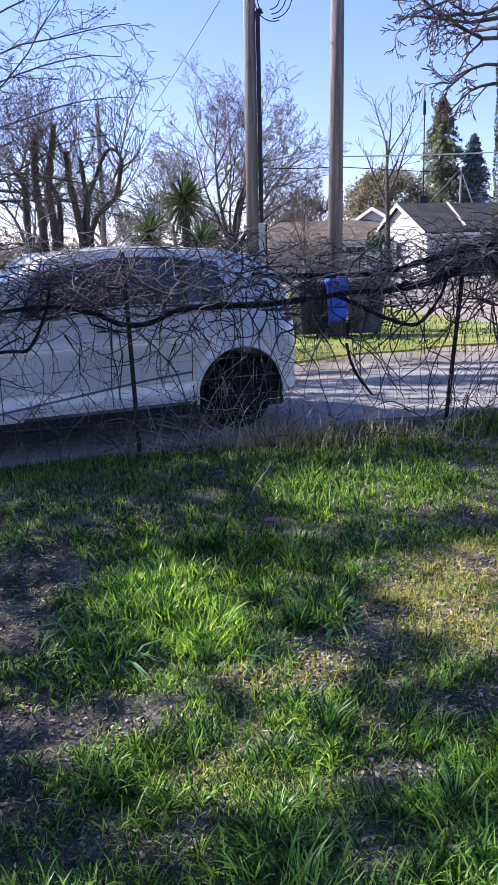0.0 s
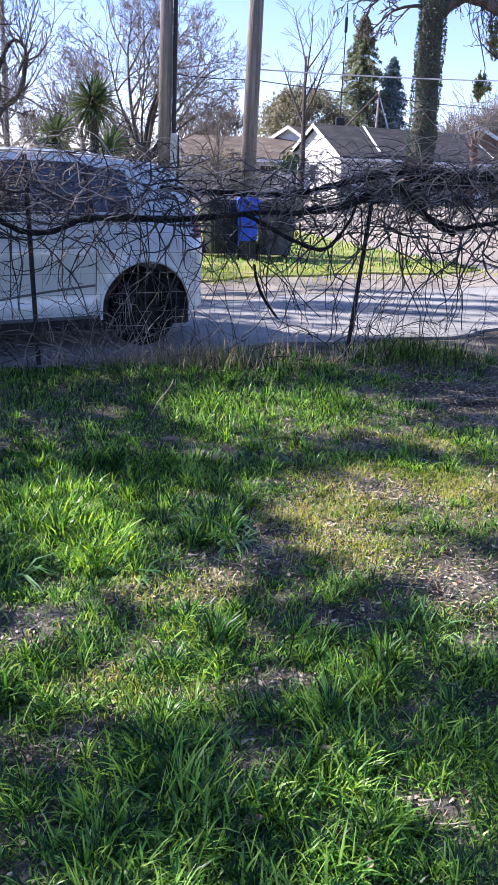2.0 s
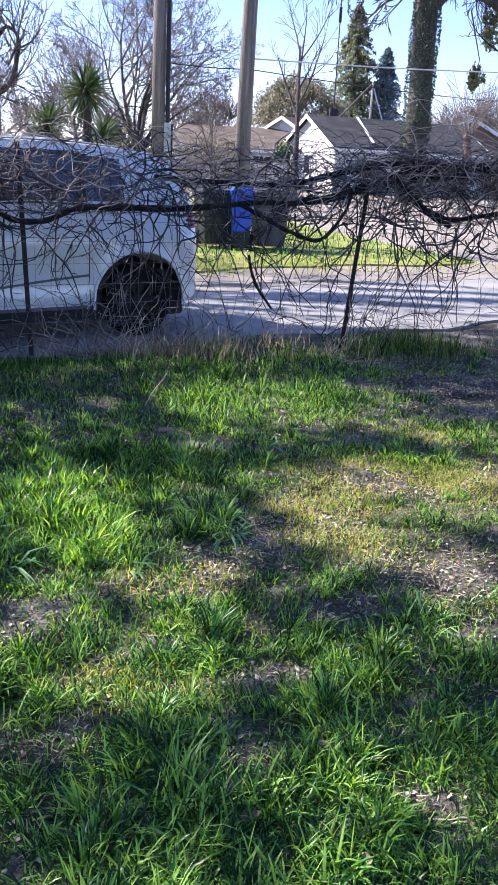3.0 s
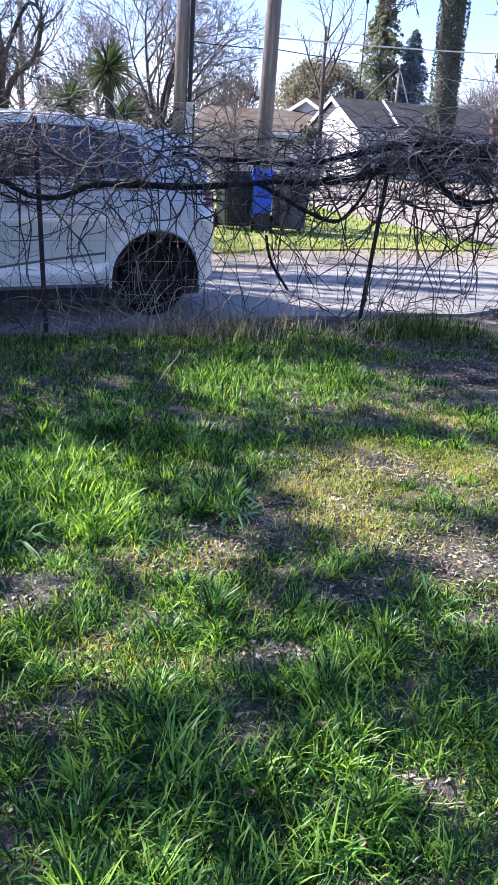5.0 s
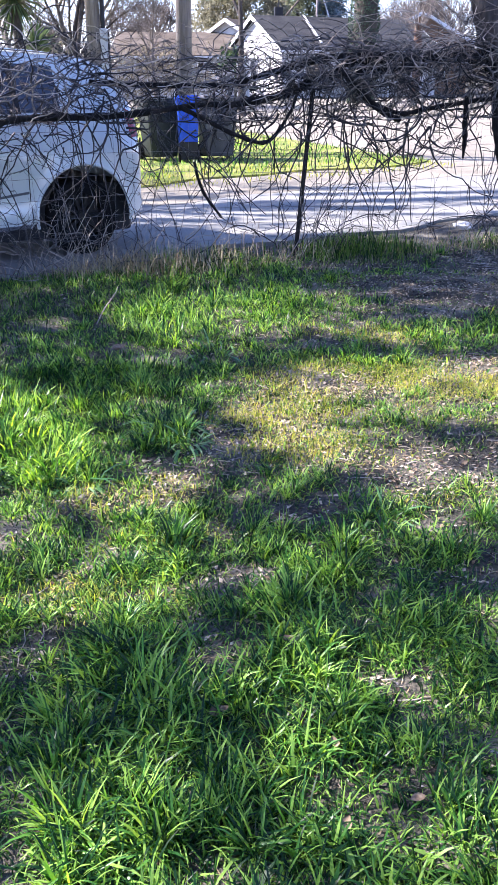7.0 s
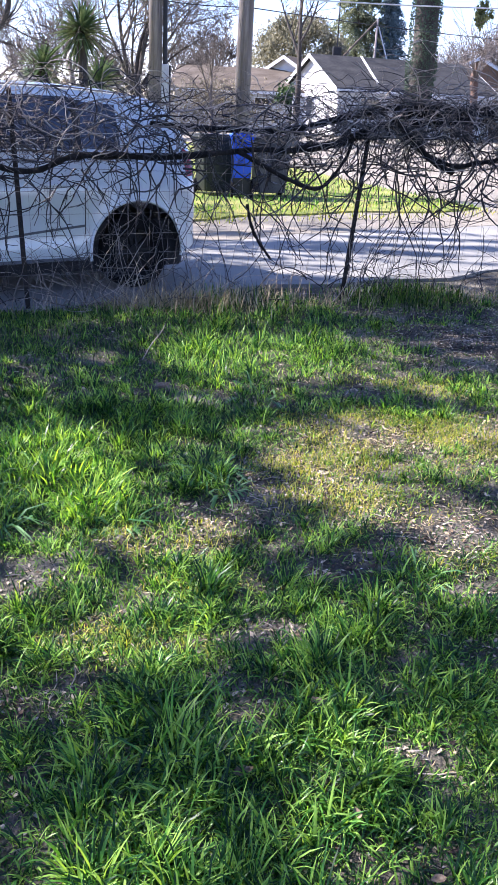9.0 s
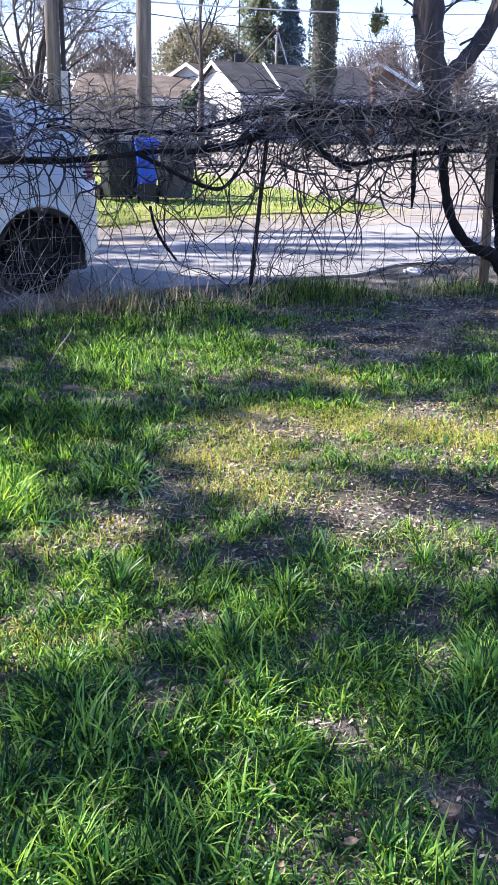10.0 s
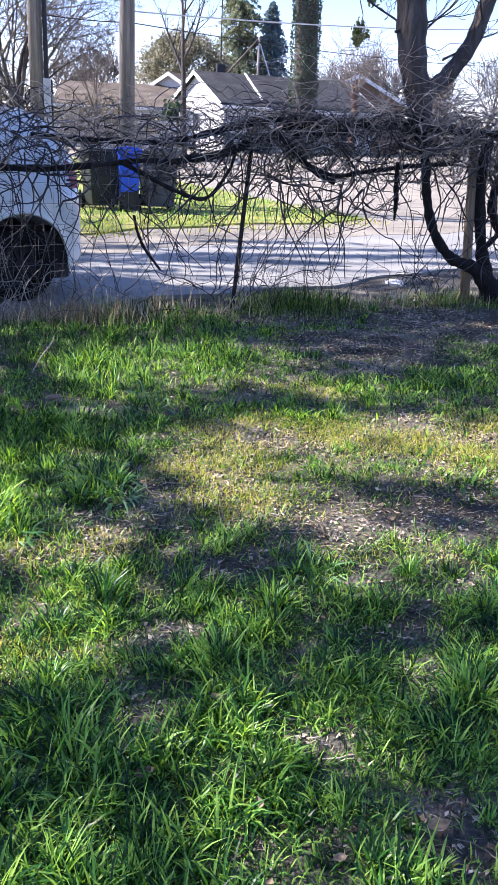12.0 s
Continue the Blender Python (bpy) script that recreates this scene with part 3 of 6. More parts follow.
            tyre = put_part("wheel", mesh_of("tyre", tv, tf, M_rubber, True), ob, "black rubber tyre")
            bm = bmesh.new()
            for s in range(10):
                a = 2 * math.pi * s / 10
                mt = Matrix.Translation((wx, sgn * 0.80, WZ)) @ Matrix.Rotation(a, 4, "Y") @ Matrix.Translation((0.115, 0, 0)) @ Matrix.Diagonal((0.19, 0.03, 0.032, 1))
                bmesh.ops.create_cube(bm, size=1.0, matrix=mt)
            bmesh.ops.create_cone(bm, cap_ends=True, segments=20, radius1=0.055, radius2=0.045, depth=0.05, matrix=Matrix.Translation((wx, sgn * 0.81, WZ)) @ Matrix.Rotation(math.pi / 2, 4, "X"))
            bmesh.ops.create_cone(bm, cap_ends=True, segments=32, radius1=0.2, radius2=0.2, depth=0.02, matrix=Matrix.Translation((wx, sgn * 0.74, WZ)) @ Matrix.Rotation(math.pi / 2, 4, "X"))
            part("rim", bm, M_rim, tyre, "dark alloy rim with spokes")
    return ob


CAR_TURN = 33
car_dir = np.array((-math.cos(radians(CAR_TURN)), -math.sin(radians(CAR_TURN))))
car_left = np.array((-car_dir[1], car_dir[0]))
axle = np.array((-0.80, 8.27)) - car_left * 0.86
build_car(pose(axle[0], axle[1], 0.0, 0, 0, 180 + CAR_TURN))


# ---- fence: steel posts, wire mesh, wooden post ----
def t_post(x, y, height, tilt, label):
    ob = thing("fence_post", label, "fence post", pose(x, y, -0.02, 0, tilt, 8), "posts of the wire fence")
    part("post_flange", box_bm(-0.019, 0.019, -0.004, 0.004, -0.15, height, 0.001), M_postmetal, ob)
    bm = box_bm(-0.004, 0.004, 0.004, 0.036, -0.15, height, 0.001)
    for z in np.arange(0.15, height - 0.05, 0.055):
        box_bm(-0.007, 0.007, -0.010, -0.004, z, z + 0.02, 0, bm)
    part("post_stem", bm, M_postmetal, ob, "studded stem of the post")
    return ob


t_post(-1.58, 7.30, 1.70, -1.5, "dark rusty steel fence post leaning in the wire fence")
t_post(1.09, 8.05, 1.42, 5.2, "dark steel fence post leaning beside tall grass")
t_post(-4.1, 5.9, 1.6, 1, "dark steel fence post at the bend of the fence")
t_post(6.0, 8.85, 1.6, -1, "dark steel fence post in the wire fence")
wood = thing("wooden_post", "pale weathered wooden post beside the old vine trunk", "fence post", pose(3.50, 8.46, 0, 0, -4.0, 0))
bm = bmesh.new()
bmesh.ops.create_cone(bm, cap_ends=True, segments=14, radius1=0.050, radius2=0.042, depth=1.75, matrix=Matrix.Translation((0, 0, 0.78)))
part("post_wood", bm, M_palewood, wood, "", True)

fence = thing("wire_fence", "thin galvanised field wire strung between the posts", "fence")
fx = np.arange(-5.2, 8.5, 0.12)
hz = [0.06, 0.18, 0.31, 0.45, 0.60, 0.76, 0.93, 1.10, 1.27]
rng = np.random.default_rng(8)
for z in hz:
    pts = np.stack([fx, fence_y(fx) + 0.02 * np.sin(fx * 2.1 + z), z + 0.025 * np.sin(fx * 1.3 + z * 3) - 0.015 * np.abs(np.sin(fx * 1.2))], -1)
    put_part("line_wire", tube_mesh("line_wire", [(pts, np.full(len(fx), 0.0016))], M_wire, 4), fence)
stays = []
for x in np.arange(-5.1, 8.4, 0.155):
    zz = np.linspace(0.04, 1.28, 7)
    stays.append((np.stack([x + 0.012 * np.sin(zz * 4 + x * 5) + rng.normal(0, 0.006) + 0 * zz, fence_y(x) + 0.02 * np.sin(x * 2.1 + zz) + 0 * zz, zz], -1), np.full(7, 0.0013)))
put_part("stay_wire_mesh", tube_mesh("stay_wire_mesh", stays, M_wire, 3), fence, "upright stay wires", "stuff")


# ---- the vine on the fence ----
def on_fence(rows, off=0.0):
    """Rows (x, z, radius, depth) to points by the fence."""
    return [(x, float(fence_y(x)) + off + d, z, r) for x, z, r, d in rows]


vine = thing("grape_vine", "leafless tangled vine of dark canes sprawling over the wire fence", "vine")
COARSE = [
    [(-0.95, 1.22, 0.030, -0.05), (-0.41, 1.22, 0.026, -0.08), (0.27, 1.29, 0.020, -0.06), (0.55, 1.29, 0.024, -0.05), (0.99, 1.37, 0.036, 0.0), (1.35, 1.50, 0.034, 0.03), (2.1, 1.58, 0.03, 0)],
    [(-0.6, 1.46, 0.022, 0.05), (0.27, 1.43, 0.020, 0.02), (0.65, 1.47, 0.024, 0.0), (1.13, 1.60, 0.03, 0.0), (1.69, 1.66, 0.03, 0.03), (2.7, 1.62, 0.03, 0.05)],
    [(0.10, 1.28, 0.020, -0.1), (0.30, 1.18, 0.018, -0.12), (0.55, 1.06, 0.018, -0.13), (0.81, 1.00, 0.017, -0.12), (1.0, 1.21, 0.013, -0.1), (1.08, 1.38, 0.011, -0.05)],
    [(1.40, 1.58, 0.026, -0.05), (1.58, 1.42, 0.027, -0.1), (1.77, 1.25, 0.026, -0.12), (1.98, 1.15, 0.022, -0.12)],
    [(1.6, 1.36, 0.018, 0), (1.96, 1.21, 0.02, -0.04), (2.26, 1.24, 0.02, -0.03), (2.71, 1.30, 0.021, 0.0), (3.2, 1.34, 0.021, 0)],
    [(0.20, 0.86, 0.012, -0.1), (0.23, 0.72, 0.013, -0.1), (0.29, 0.58, 0.014, -0.1), (0.42, 0.40, 0.010, -0.1)],
    [(-2.7, 1.22, 0.016, 0), (-2.17, 1.27, 0.018, -0.03), (-1.84, 1.20, 0.022, -0.06), (-1.64, 1.10, 0.022, -0.08), (-1.42, 1.10, 0.022, -0.08), (-1.18, 1.20, 0.024, -0.07), (-0.8, 1.22, 0.026, -0.06)],
    [(-2.7, 0.92, 0.012, -0.06), (-2.45, 0.94, 0.013, -0.06), (-2.31, 0.95, 0.014, -0.06), (-2.19, 1.19, 0.013, -0.05), (-2.13, 1.50, 0.011, 0)],
    [(2.6, 1.34, 0.016, -0.04), (2.605, 1.15, 0.024, -0.05), (2.62, 0.98, 0.022, -0.05), (2.62, 0.82, 0.008, -0.05)],
    [(1.5, 1.60, 0.03, 0.06), (2.4, 1.66, 0.034, 0.08), (3.3, 1.62, 0.036, 0.05), (4.5, 1.6, 0.03, 0)],
]
for rows in COARSE:
    p, r = smooth_path(on_fence(rows), 6)
    r = r * (1 + 0.14 * np.sin(np.arange(len(r)) * 1.9) + 0.06 * np.sin(np.arange(len(r)) * 4.1))
    put_part("thick_cane", tube_mesh("thick_cane", [(p, r)], M_vinebark, 8), vine, "dark knobbly old cane")
# old trunk with its stems
TRUNK = [
    [(3.86, -0.08, 0.14, -0.06), (3.76, 0.14, 0.11, -0.05), (3.54, 0.36, 0.068, -0.05), (3.26, 0.47, 0.052, -0.06), (3.04, 0.72, 0.046, -0.06), (2.92, 1.08, 0.042, -0.05), (2.90, 1.33, 0.044, 0), (2.83, 1.57, 0.055, 0.05), (2.78, 1.75, 0.09, 0.08)],
    [(3.80, 0.0, 0.12, -0.05), (3.62, 0.5, 0.06, 0.0), (3.50, 1.14, 0.055, 0.0), (3.53, 1.55, 0.05, 0.02)],
    [(3.84, 0.1, 0.10, -0.05), (3.98, 0.42, 0.05, -0.02), (3.80, 0.70, 0.045, 0.0), (3.66, 0.95, 0.045, 0.0), (3.72, 1.25, 0.04, 0.02), (3.85, 1.6, 0.035, 0.02)],
    [(3.60, 0.50, 0.03, 0.0), (3.72, 0.64, 0.026, 0.0), (3.90, 0.78, 0.026, 0.0), (4.2, 1.0, 0.024, 0.0)],
]
for rows in TRUNK:
    p, r = smooth_path(on_fence(rows), 7)
    r = r * (1 + 0.10 * np.sin(np.arange(len(r)) * 1.3) + 0.08 * np.sin(np.arange(len(r)) * 2.9))
    put_part("vine_trunk", tube_mesh("vine_trunk", [(p, r)], M_vinebark, 12), vine, "twisted dark trunk with peeling bark")


def cane(rng, x, z, d, ang, length, r, wob, pull, lo, hi, seg=11):
    """A kinked cane near the fence, bending at its nodes; pull bends it down."""
    pts = []
    curl = rng.normal(0, wob * 0.7)
    v = rng.normal(0, 0.12)
    for i in range(seg + 1):
        pts.append((x, float(fence_y(x)) + d, z))
        ang += curl + rng.normal(0, wob) + (rng.normal(0, 0.55) if rng.random() < 0.16 else 0)
        x += math.cos(ang) * length / seg
        z += math.sin(ang) * length / seg - pull * (i / seg) * length / seg
        d = float(np.clip(d + v * length / seg + rng.normal(0, 0.014), -0.34, 0.34))
        if z > hi:
            ang -= 0.5 * math.copysign(1, math.cos(ang)) * (1 if math.sin(ang) > 0 else -1)
        if z < lo:
            z = lo + 0.02
    rr = r * np.linspace(1, 0.4, seg + 1) * (1 + 0.25 * (rng.random(seg + 1) < 0.3))
    return np.array(pts), rr


def spurs(rng, canes, n, lo=0.05, hi=0.22):
    """Short side twigs standing off the canes."""
    out = []
    for k in rng.integers(0, len(canes), n):
        p, r = canes[k]
        i = rng.integers(1, len(p) - 1)
        t = p[i + 1] - p[i - 1]
        t = t / (np.linalg.norm(t) + 1e-9)
        s = t * rng.uniform(0.2, 0.9) + rng.normal(0, 0.6, 3) * np.array((1, 0.5, 1))
        s = s / np.linalg.norm(s) * rng.uniform(lo, hi)
        q = p[i]
        m1 = q + s * 0.5 + rng.normal(0, 0.012, 3)
        out.append((np.array([q, m1, q + s + rng.normal(0, 0.015, 3)]), np.array([r[i] * 0.7, r[i] * 0.55, r[i] * 0.35])))
    return out


rng = np.random.default_rng(21)
band, droop, sprays = [], [], []
for i in range(2500):
    x = rng.uniform(-3.0, 5.2)
    if rng.random() > (1.0 if x > 1.2 else 0.55 if x > 0.2 else 0.44):
        continue
    zc = 1.42 if x < 0.9 else 1.53
    band.append(cane(rng, x, rng.normal(zc, 0.10), rng.normal(0, 0.13), rng.choice([0, math.pi]) + rng.normal(0, 0.6), rng.uniform(0.22, 0.85), rng.uniform(0.0020, 0.0068), 0.27, 0.12, 1.15, 1.70))
for i in range(300):
    x = rng.uniform(-3.0, 5.0)
    droop.append(cane(rng, x, rng.uniform(1.0, 1.5), rng.normal(-0.05, 0.12), -math.pi / 2 + rng.normal(0, 0.8), rng.uniform(0.35, 1.1), rng.uniform(0.0036, 0.0090), 0.17, 0.25, 0.05, 1.7))
for i in range(150):
    x = rng.uniform(-3.0, 5.0)
    droop.append(cane(rng, x, rng.uniform(0.0, 0.3), rng.normal(-0.05, 0.15), math.pi / 2 + rng.normal(0, 0.6), rng.uniform(0.3, 0.9), rng.uniform(0.0025, 0.005), 0.14, 0.0, 0.0, 1.7))
for i in range(110):
    x = rng.uniform(-3.0, 5.2)
    hi = 1.76 if x < 2.3 else 2.2
    sprays.append(cane(rng, x, rng.uniform(1.4, 1.68), rng.normal(0, 0.15), rng.choice([0.4, 2.7]) + rng.normal(0, 0.5), rng.uniform(0.4, 1.0), rng.uniform(0.0025, 0.005), 0.14, 0.5, 1.2, hi))
for i in range(180):
    x = rng.uniform(2.2, 5.2)
    sprays.append(cane(rng, x, rng.uniform(1.62, 1.9), rng.normal(0, 0.18), rng.choice([0.25, 2.9]) + rng.normal(0, 0.35), rng.uniform(0.5, 1.4), rng.uniform(0.0022, 0.005), 0.15, 0.25, 1.55, 2.15))
shoots = []
for i in range(150):
    x = rng.normal(-0.75, 0.5) if i % 3 else rng.uniform(-3.0, 3.0)
    shoots.append(cane(rng, x, -0.02, rng.normal(-0.02, 0.10), math.pi / 2 + rng.normal(0, 0.5), rng.uniform(0.2, 0.75), rng.uniform(0.002, 0.0045), 0.12, 0.0, -0.03, 1.0))
shoots += spurs(rng, shoots, 260, 0.04, 0.16)
put_part("dead_undergrowth", tube_mesh("dead_undergrowth", shoots, M_canepale, 4), vine, "pale dead shoots rising from the ground", "stuff")
band += spurs(rng, band, 1300)
droop += spurs(rng, droop, 1500)
sprays += spurs(rng, sprays, 400)
# three canes in ten take the pale colour to look sunlit
pale = [i % 10 < 3 for i, c in enumerate(band)]
put_part("cane_tangle", tube_mesh("cane_tangle", [c for c, k in zip(band, pale) if not k], M_canedark, 4), vine, "dense mat of dark canes", "stuff")
put_part("pale_lit_cane_mat", tube_mesh("pale_lit_cane_mat", [c for c, k in zip(band, pale) if k], M_canepale, 5), vine, "loose mat of canes coloured pale as sunlit", "stuff")
thick = sorted([c for c in droop if len(c[0]) > 5], key=lambda c: -float(np.max(c[1])))[:150]
for c in thick:
    put_part("hanging_cane", tube_mesh("hanging_cane", [c], M_cane, 6), vine)
kept = set(id(c) for c in thick)
put_part("cane_curtain", tube_mesh("cane_curtain", [c for c in droop if id(c) not in kept], M_cane, 4), vine, "thin dark hanging canes", "stuff")
put_part("dry_twig_mat", tube_mesh("dry_twig_mat", sprays, M_canepale, 4), vine, "pale dry twigs on top", "stuff")

# the tree that grows through the fence
ftree = thing("fence_tree", "dark forked bare tree rising out of the vine fence", "tree")
UP = [
    [(2.84, 1.60, 0.10, 0.10), (2.80, 1.86, 0.115, 0.10), (2.70, 2.22, 0.125, 0.12), (2.65, 2.66, 0.135, 0.15), (2.58, 3.3, 0.12, 0.2), (2.35, 4.2, 0.09, 0.3)],
    [(2.80, 1.80, 0.08, 0.10), (2.93, 1.98, 0.075, 0.10), (3.08, 2.12, 0.075, 0.10), (3.28, 2.40, 0.072, 0.12), (3.40, 2.74, 0.07, 0.15), (3.7, 3.4, 0.06, 0.2)],
]
for rows in UP:
    p, r = smooth_path(on_fence(rows), 6)
    put_part("trunk", tube_mesh("trunk", [(p, r * (1 + 0.07 * np.sin(np.arange(len(r)) * 1.7)))], M_bark, 12), ftree)
rng = np.random.default_rng(5)
tw = []
for k in range(16):
    x, z = rng.uniform(2.5, 3.6), rng.uniform(2.2, 4.0)
    o = []
    grow(rng, np.array((x, fence_y(x) + 0.12, z)), np.array((rng.normal(0, 1), rng.normal(0, 0.6), 0.6)), rng.uniform(0.6, 1.3), 0.012, 0, 2, o, kids=(4, 3), rmin=0.0025)
    tw += [(p, r) for dep, p, r in o]
put_part("twig_crown", tube_mesh("twig_crown", tw, M_bark, 4), ftree, "fine bare twigs", "stuff")


# ---- wheeled bins on the verge ----
def bin_cart(name, label, material, m, flip=False):
    ob = thing(name, label, "wheeled bin", m, "wheeled bins on the verge")
    bm = bmesh.new()
    bmesh.ops.create_cone(bm, cap_ends=True, segments=4, radius1=0.36, radius2=0.47, depth=0.92, matrix=Matrix.Translation((0, 0, 0.54)) @ Matrix.Rotation(math.pi / 4, 4, "Z"))
    bmesh.ops.bevel(bm, geom=[e for e in bm.edges], offset=0.03, segments=2, affect="EDGES", profile=0.5)
    part("bin_body", bm, material, ob, "", True)
    part("bin_rim", box_bm(-0.36, 0.36, -0.36, 0.36, 0.965, 1.01, 0.012), material, ob)
    lid = box_bm(-0.37, 0.37, -0.39, 0.39, 1.012, 1.055, 0.015)
    box_bm(-0.30, 0.30, -0.30, 0.30, 1.05, 1.085, 0.015, lid)
    part("bin_lid", lid, material, ob, "", True)
    part("handle", tube_bm([(-0.26, 0.42, 0.98), (0.26, 0.42, 0.98)], 0.016), material, ob)
    for sx in (-0.30, 0.30):
        bm = bmesh.new()
        bmesh.ops.create_cone(bm, cap_ends=True, segments=22, radius1=0.13, radius2=0.13, depth=0.06, matrix=Matrix.Translation((sx, 0.30, 0.13)) @ Matrix.Rotation(math.pi / 2, 4, "Y"))
        part("wheel", bm, M_rubber, ob, "black plastic wheel")
    part("axle", tube_bm([(-0.30, 0.30, 0.13), (0.30, 0.30, 0.13)], 0.012), M_black, ob)
    # solid black block painted in for the shaded hollow between the wheels
    part("wheel_recess", box_bm(-0.27, 0.27, 0.20, 0.31, 0.05, 0.34, 0.01), M_black, ob, "black block drawn for the dark wheel recess")
    return ob


def tube_bm(pts, r):
    v, f = tubes([(pts, [r] * len(pts))], 8)
    bm = bmesh.new()
    vv = [bm.verts.new(p) for p in v]
    for q in f:
        bm.faces.new([vv[i] for i in q])
    return bm


bin_cart("wheeled_bin", "dark grey plastic wheeled bin with closed lid on grass", M_bingrey, pose(0.66, 17.05, 0.03, 0, 0, 14) @ Matrix.Diagonal((1.0, 1.0, 1.04, 1)))
blue_bin = bin_cart("wheeled_bin", "bright blue plastic wheeled bin between dark bins", M_binblue, pose(0.12, 16.7, 0.03, 0, 0, 186) @ Matrix.Diagonal((0.60, 0.62, 1.05, 1)))
part("emblem", box_bm(-0.16, 0.14, -0.352, -0.338, 0.46, 0.80, 0.004), M_emblem, blue_bin, "pale blue printed panel")
bin_cart("wheeled_bin", "black plastic wheeled bin with closed lid", M_binblack, pose(-0.40, 17.0, 0.03, 0, 0, 20))


# ---- utility poles and cables ----
def utility_pole(label, x, y, r, lean, height=10.5):
    ob = thing("utility_pole", label, "utility pole", pose(x, y, 0, 0, lean, 0), "poles on the verge")
    bm = bmesh.new()
    bmesh.ops.create_cone(bm, cap_ends=True, segments=24, radius1=r, radius2=r * 0.72, depth=height, matrix=Matrix.Translation((0, 0, height / 2 - 0.2)))
    part("pole_shaft", bm, M_polewood, ob, "", True)
    return ob


pole_a = utility_pole("weathered wooden utility pole with a black riser pipe", -1.67, 18.5, 0.145, 0.6)
p, r = smooth_path([(0.195, -0.06, 1.6, 0.046), (0.19, -0.06, 3.5, 0.046), (0.18, -0.06, 5.2, 0.046), (0.175, -0.06, 6.25, 0.046), (0.18, -0.05, 6.4, 0.06), (0.26, -0.05, 6.42, 0.05)], 5)
put_part("riser_pipe", tube_mesh("riser_pipe", [(p, r)], M_cable, 10), pole_a, "black riser conduit")
part("riser_guard", box_bm(0.13, 0.27, -0.12, 0.02, 0.0, 2.32, 0.015), M_guard, pole_a, "pale grey cable guard box")
part("guard_edge", box_bm(0.275, 0.305, -0.09, -0.01, 0.0, 2.30, 0.006), M_cable, pole_a)
rng = np.random.default_rng(2)
for k in range(3):
    a = np.linspace(0, 4.6 + k, 26)
    rad = 0.24 + 0.12 * k
    p = np.stack([0.42 + 0.03 * k + rad * np.sin(a) * 0.8, -0.05 + 0.03 * a, 6.66 + 0.02 * k - rad * np.cos(a) * 0.9], -1)
    put_part("cable_loop", tube_mesh("cable_loop", [(p, np.full(26, 0.011))], M_cable, 6), pole_a, "dangling loop of cable")
utility_pole("tall weathered wooden utility pole", 0.06, 18.6, 0.165, 0.9)


def cable(name, a, b, sag, r, label):
    t = np.linspace(0, 1, 30)[:, None]
    p = np.array(a) * (1 - t) + np.array(b) * t
    p[:, 2] -= sag * 4 * (t * (1 - t))[:, 0]
    ob = new(name, tube_mesh(name, [(p, np.full(30, r))], M_guard if r > 0.012 else M_cable, 6))
    tagged(ob, label, "cable", "overhead cables")


cable("overhead_cable", (0.15, 18.6, 3.60), (14.0, 30.0, 5.1), 0.15, 0.015, "grey overhead cable tied to the wooden pole")
cable("overhead_cable", (0.15, 18.6, 3.40), (16.0, 34.0, 4.2), 0.2, 0.010, "thin overhead service cable")
cable("overhead_cable", (-1.67, 18.5, 7.4), (-11.4, 50, 9.05), 0.2, 0.009, "thin overhead cable running to a far pole")
cable("overhead_cable", (-1.58, 18.5, 3.45), (0.15, 18.6, 3.4), 0.03, 0.009, "thin cable between two wooden poles")

utility_pole("thin distant wooden pole among bare trees", -10.9, 40, 0.13, 0.6, 8.95)
mast = thing("antenna_mast", "thin tall antenna mast beside a house", "mast", pose(6.6, 66, 0))
part("mast_tube", tube_bm([(0, 0, 0), (0, 0, 13.4)], 0.04), M_cable, mast)
part("mast_head", box_bm(-0.10, 0.10, -0.1, 0.1, 11.5, 12.5, 0.03), M_cable, mast)
part("mast_box", box_bm(-0.3, 0.3, -0.3, 0.3, 4.2, 5.8, 0.05), M_cable, mast)
gpole = utility_pole("short pale wooden pole with a yellow stay behind the house", 9.9, 70, 0.11, 0, 8.3)
part("stay_guard", tube_bm([(-0.1, 0, 7.9), (-3.6, -1, 4.2)], 0.07), M_rooftan, gpole, "yellow stay guard")
part("stay_guard", tube_bm([(0.1, 0, 7.6), (1.2, -1, 4.2)], 0.05), M_guard, gpole)


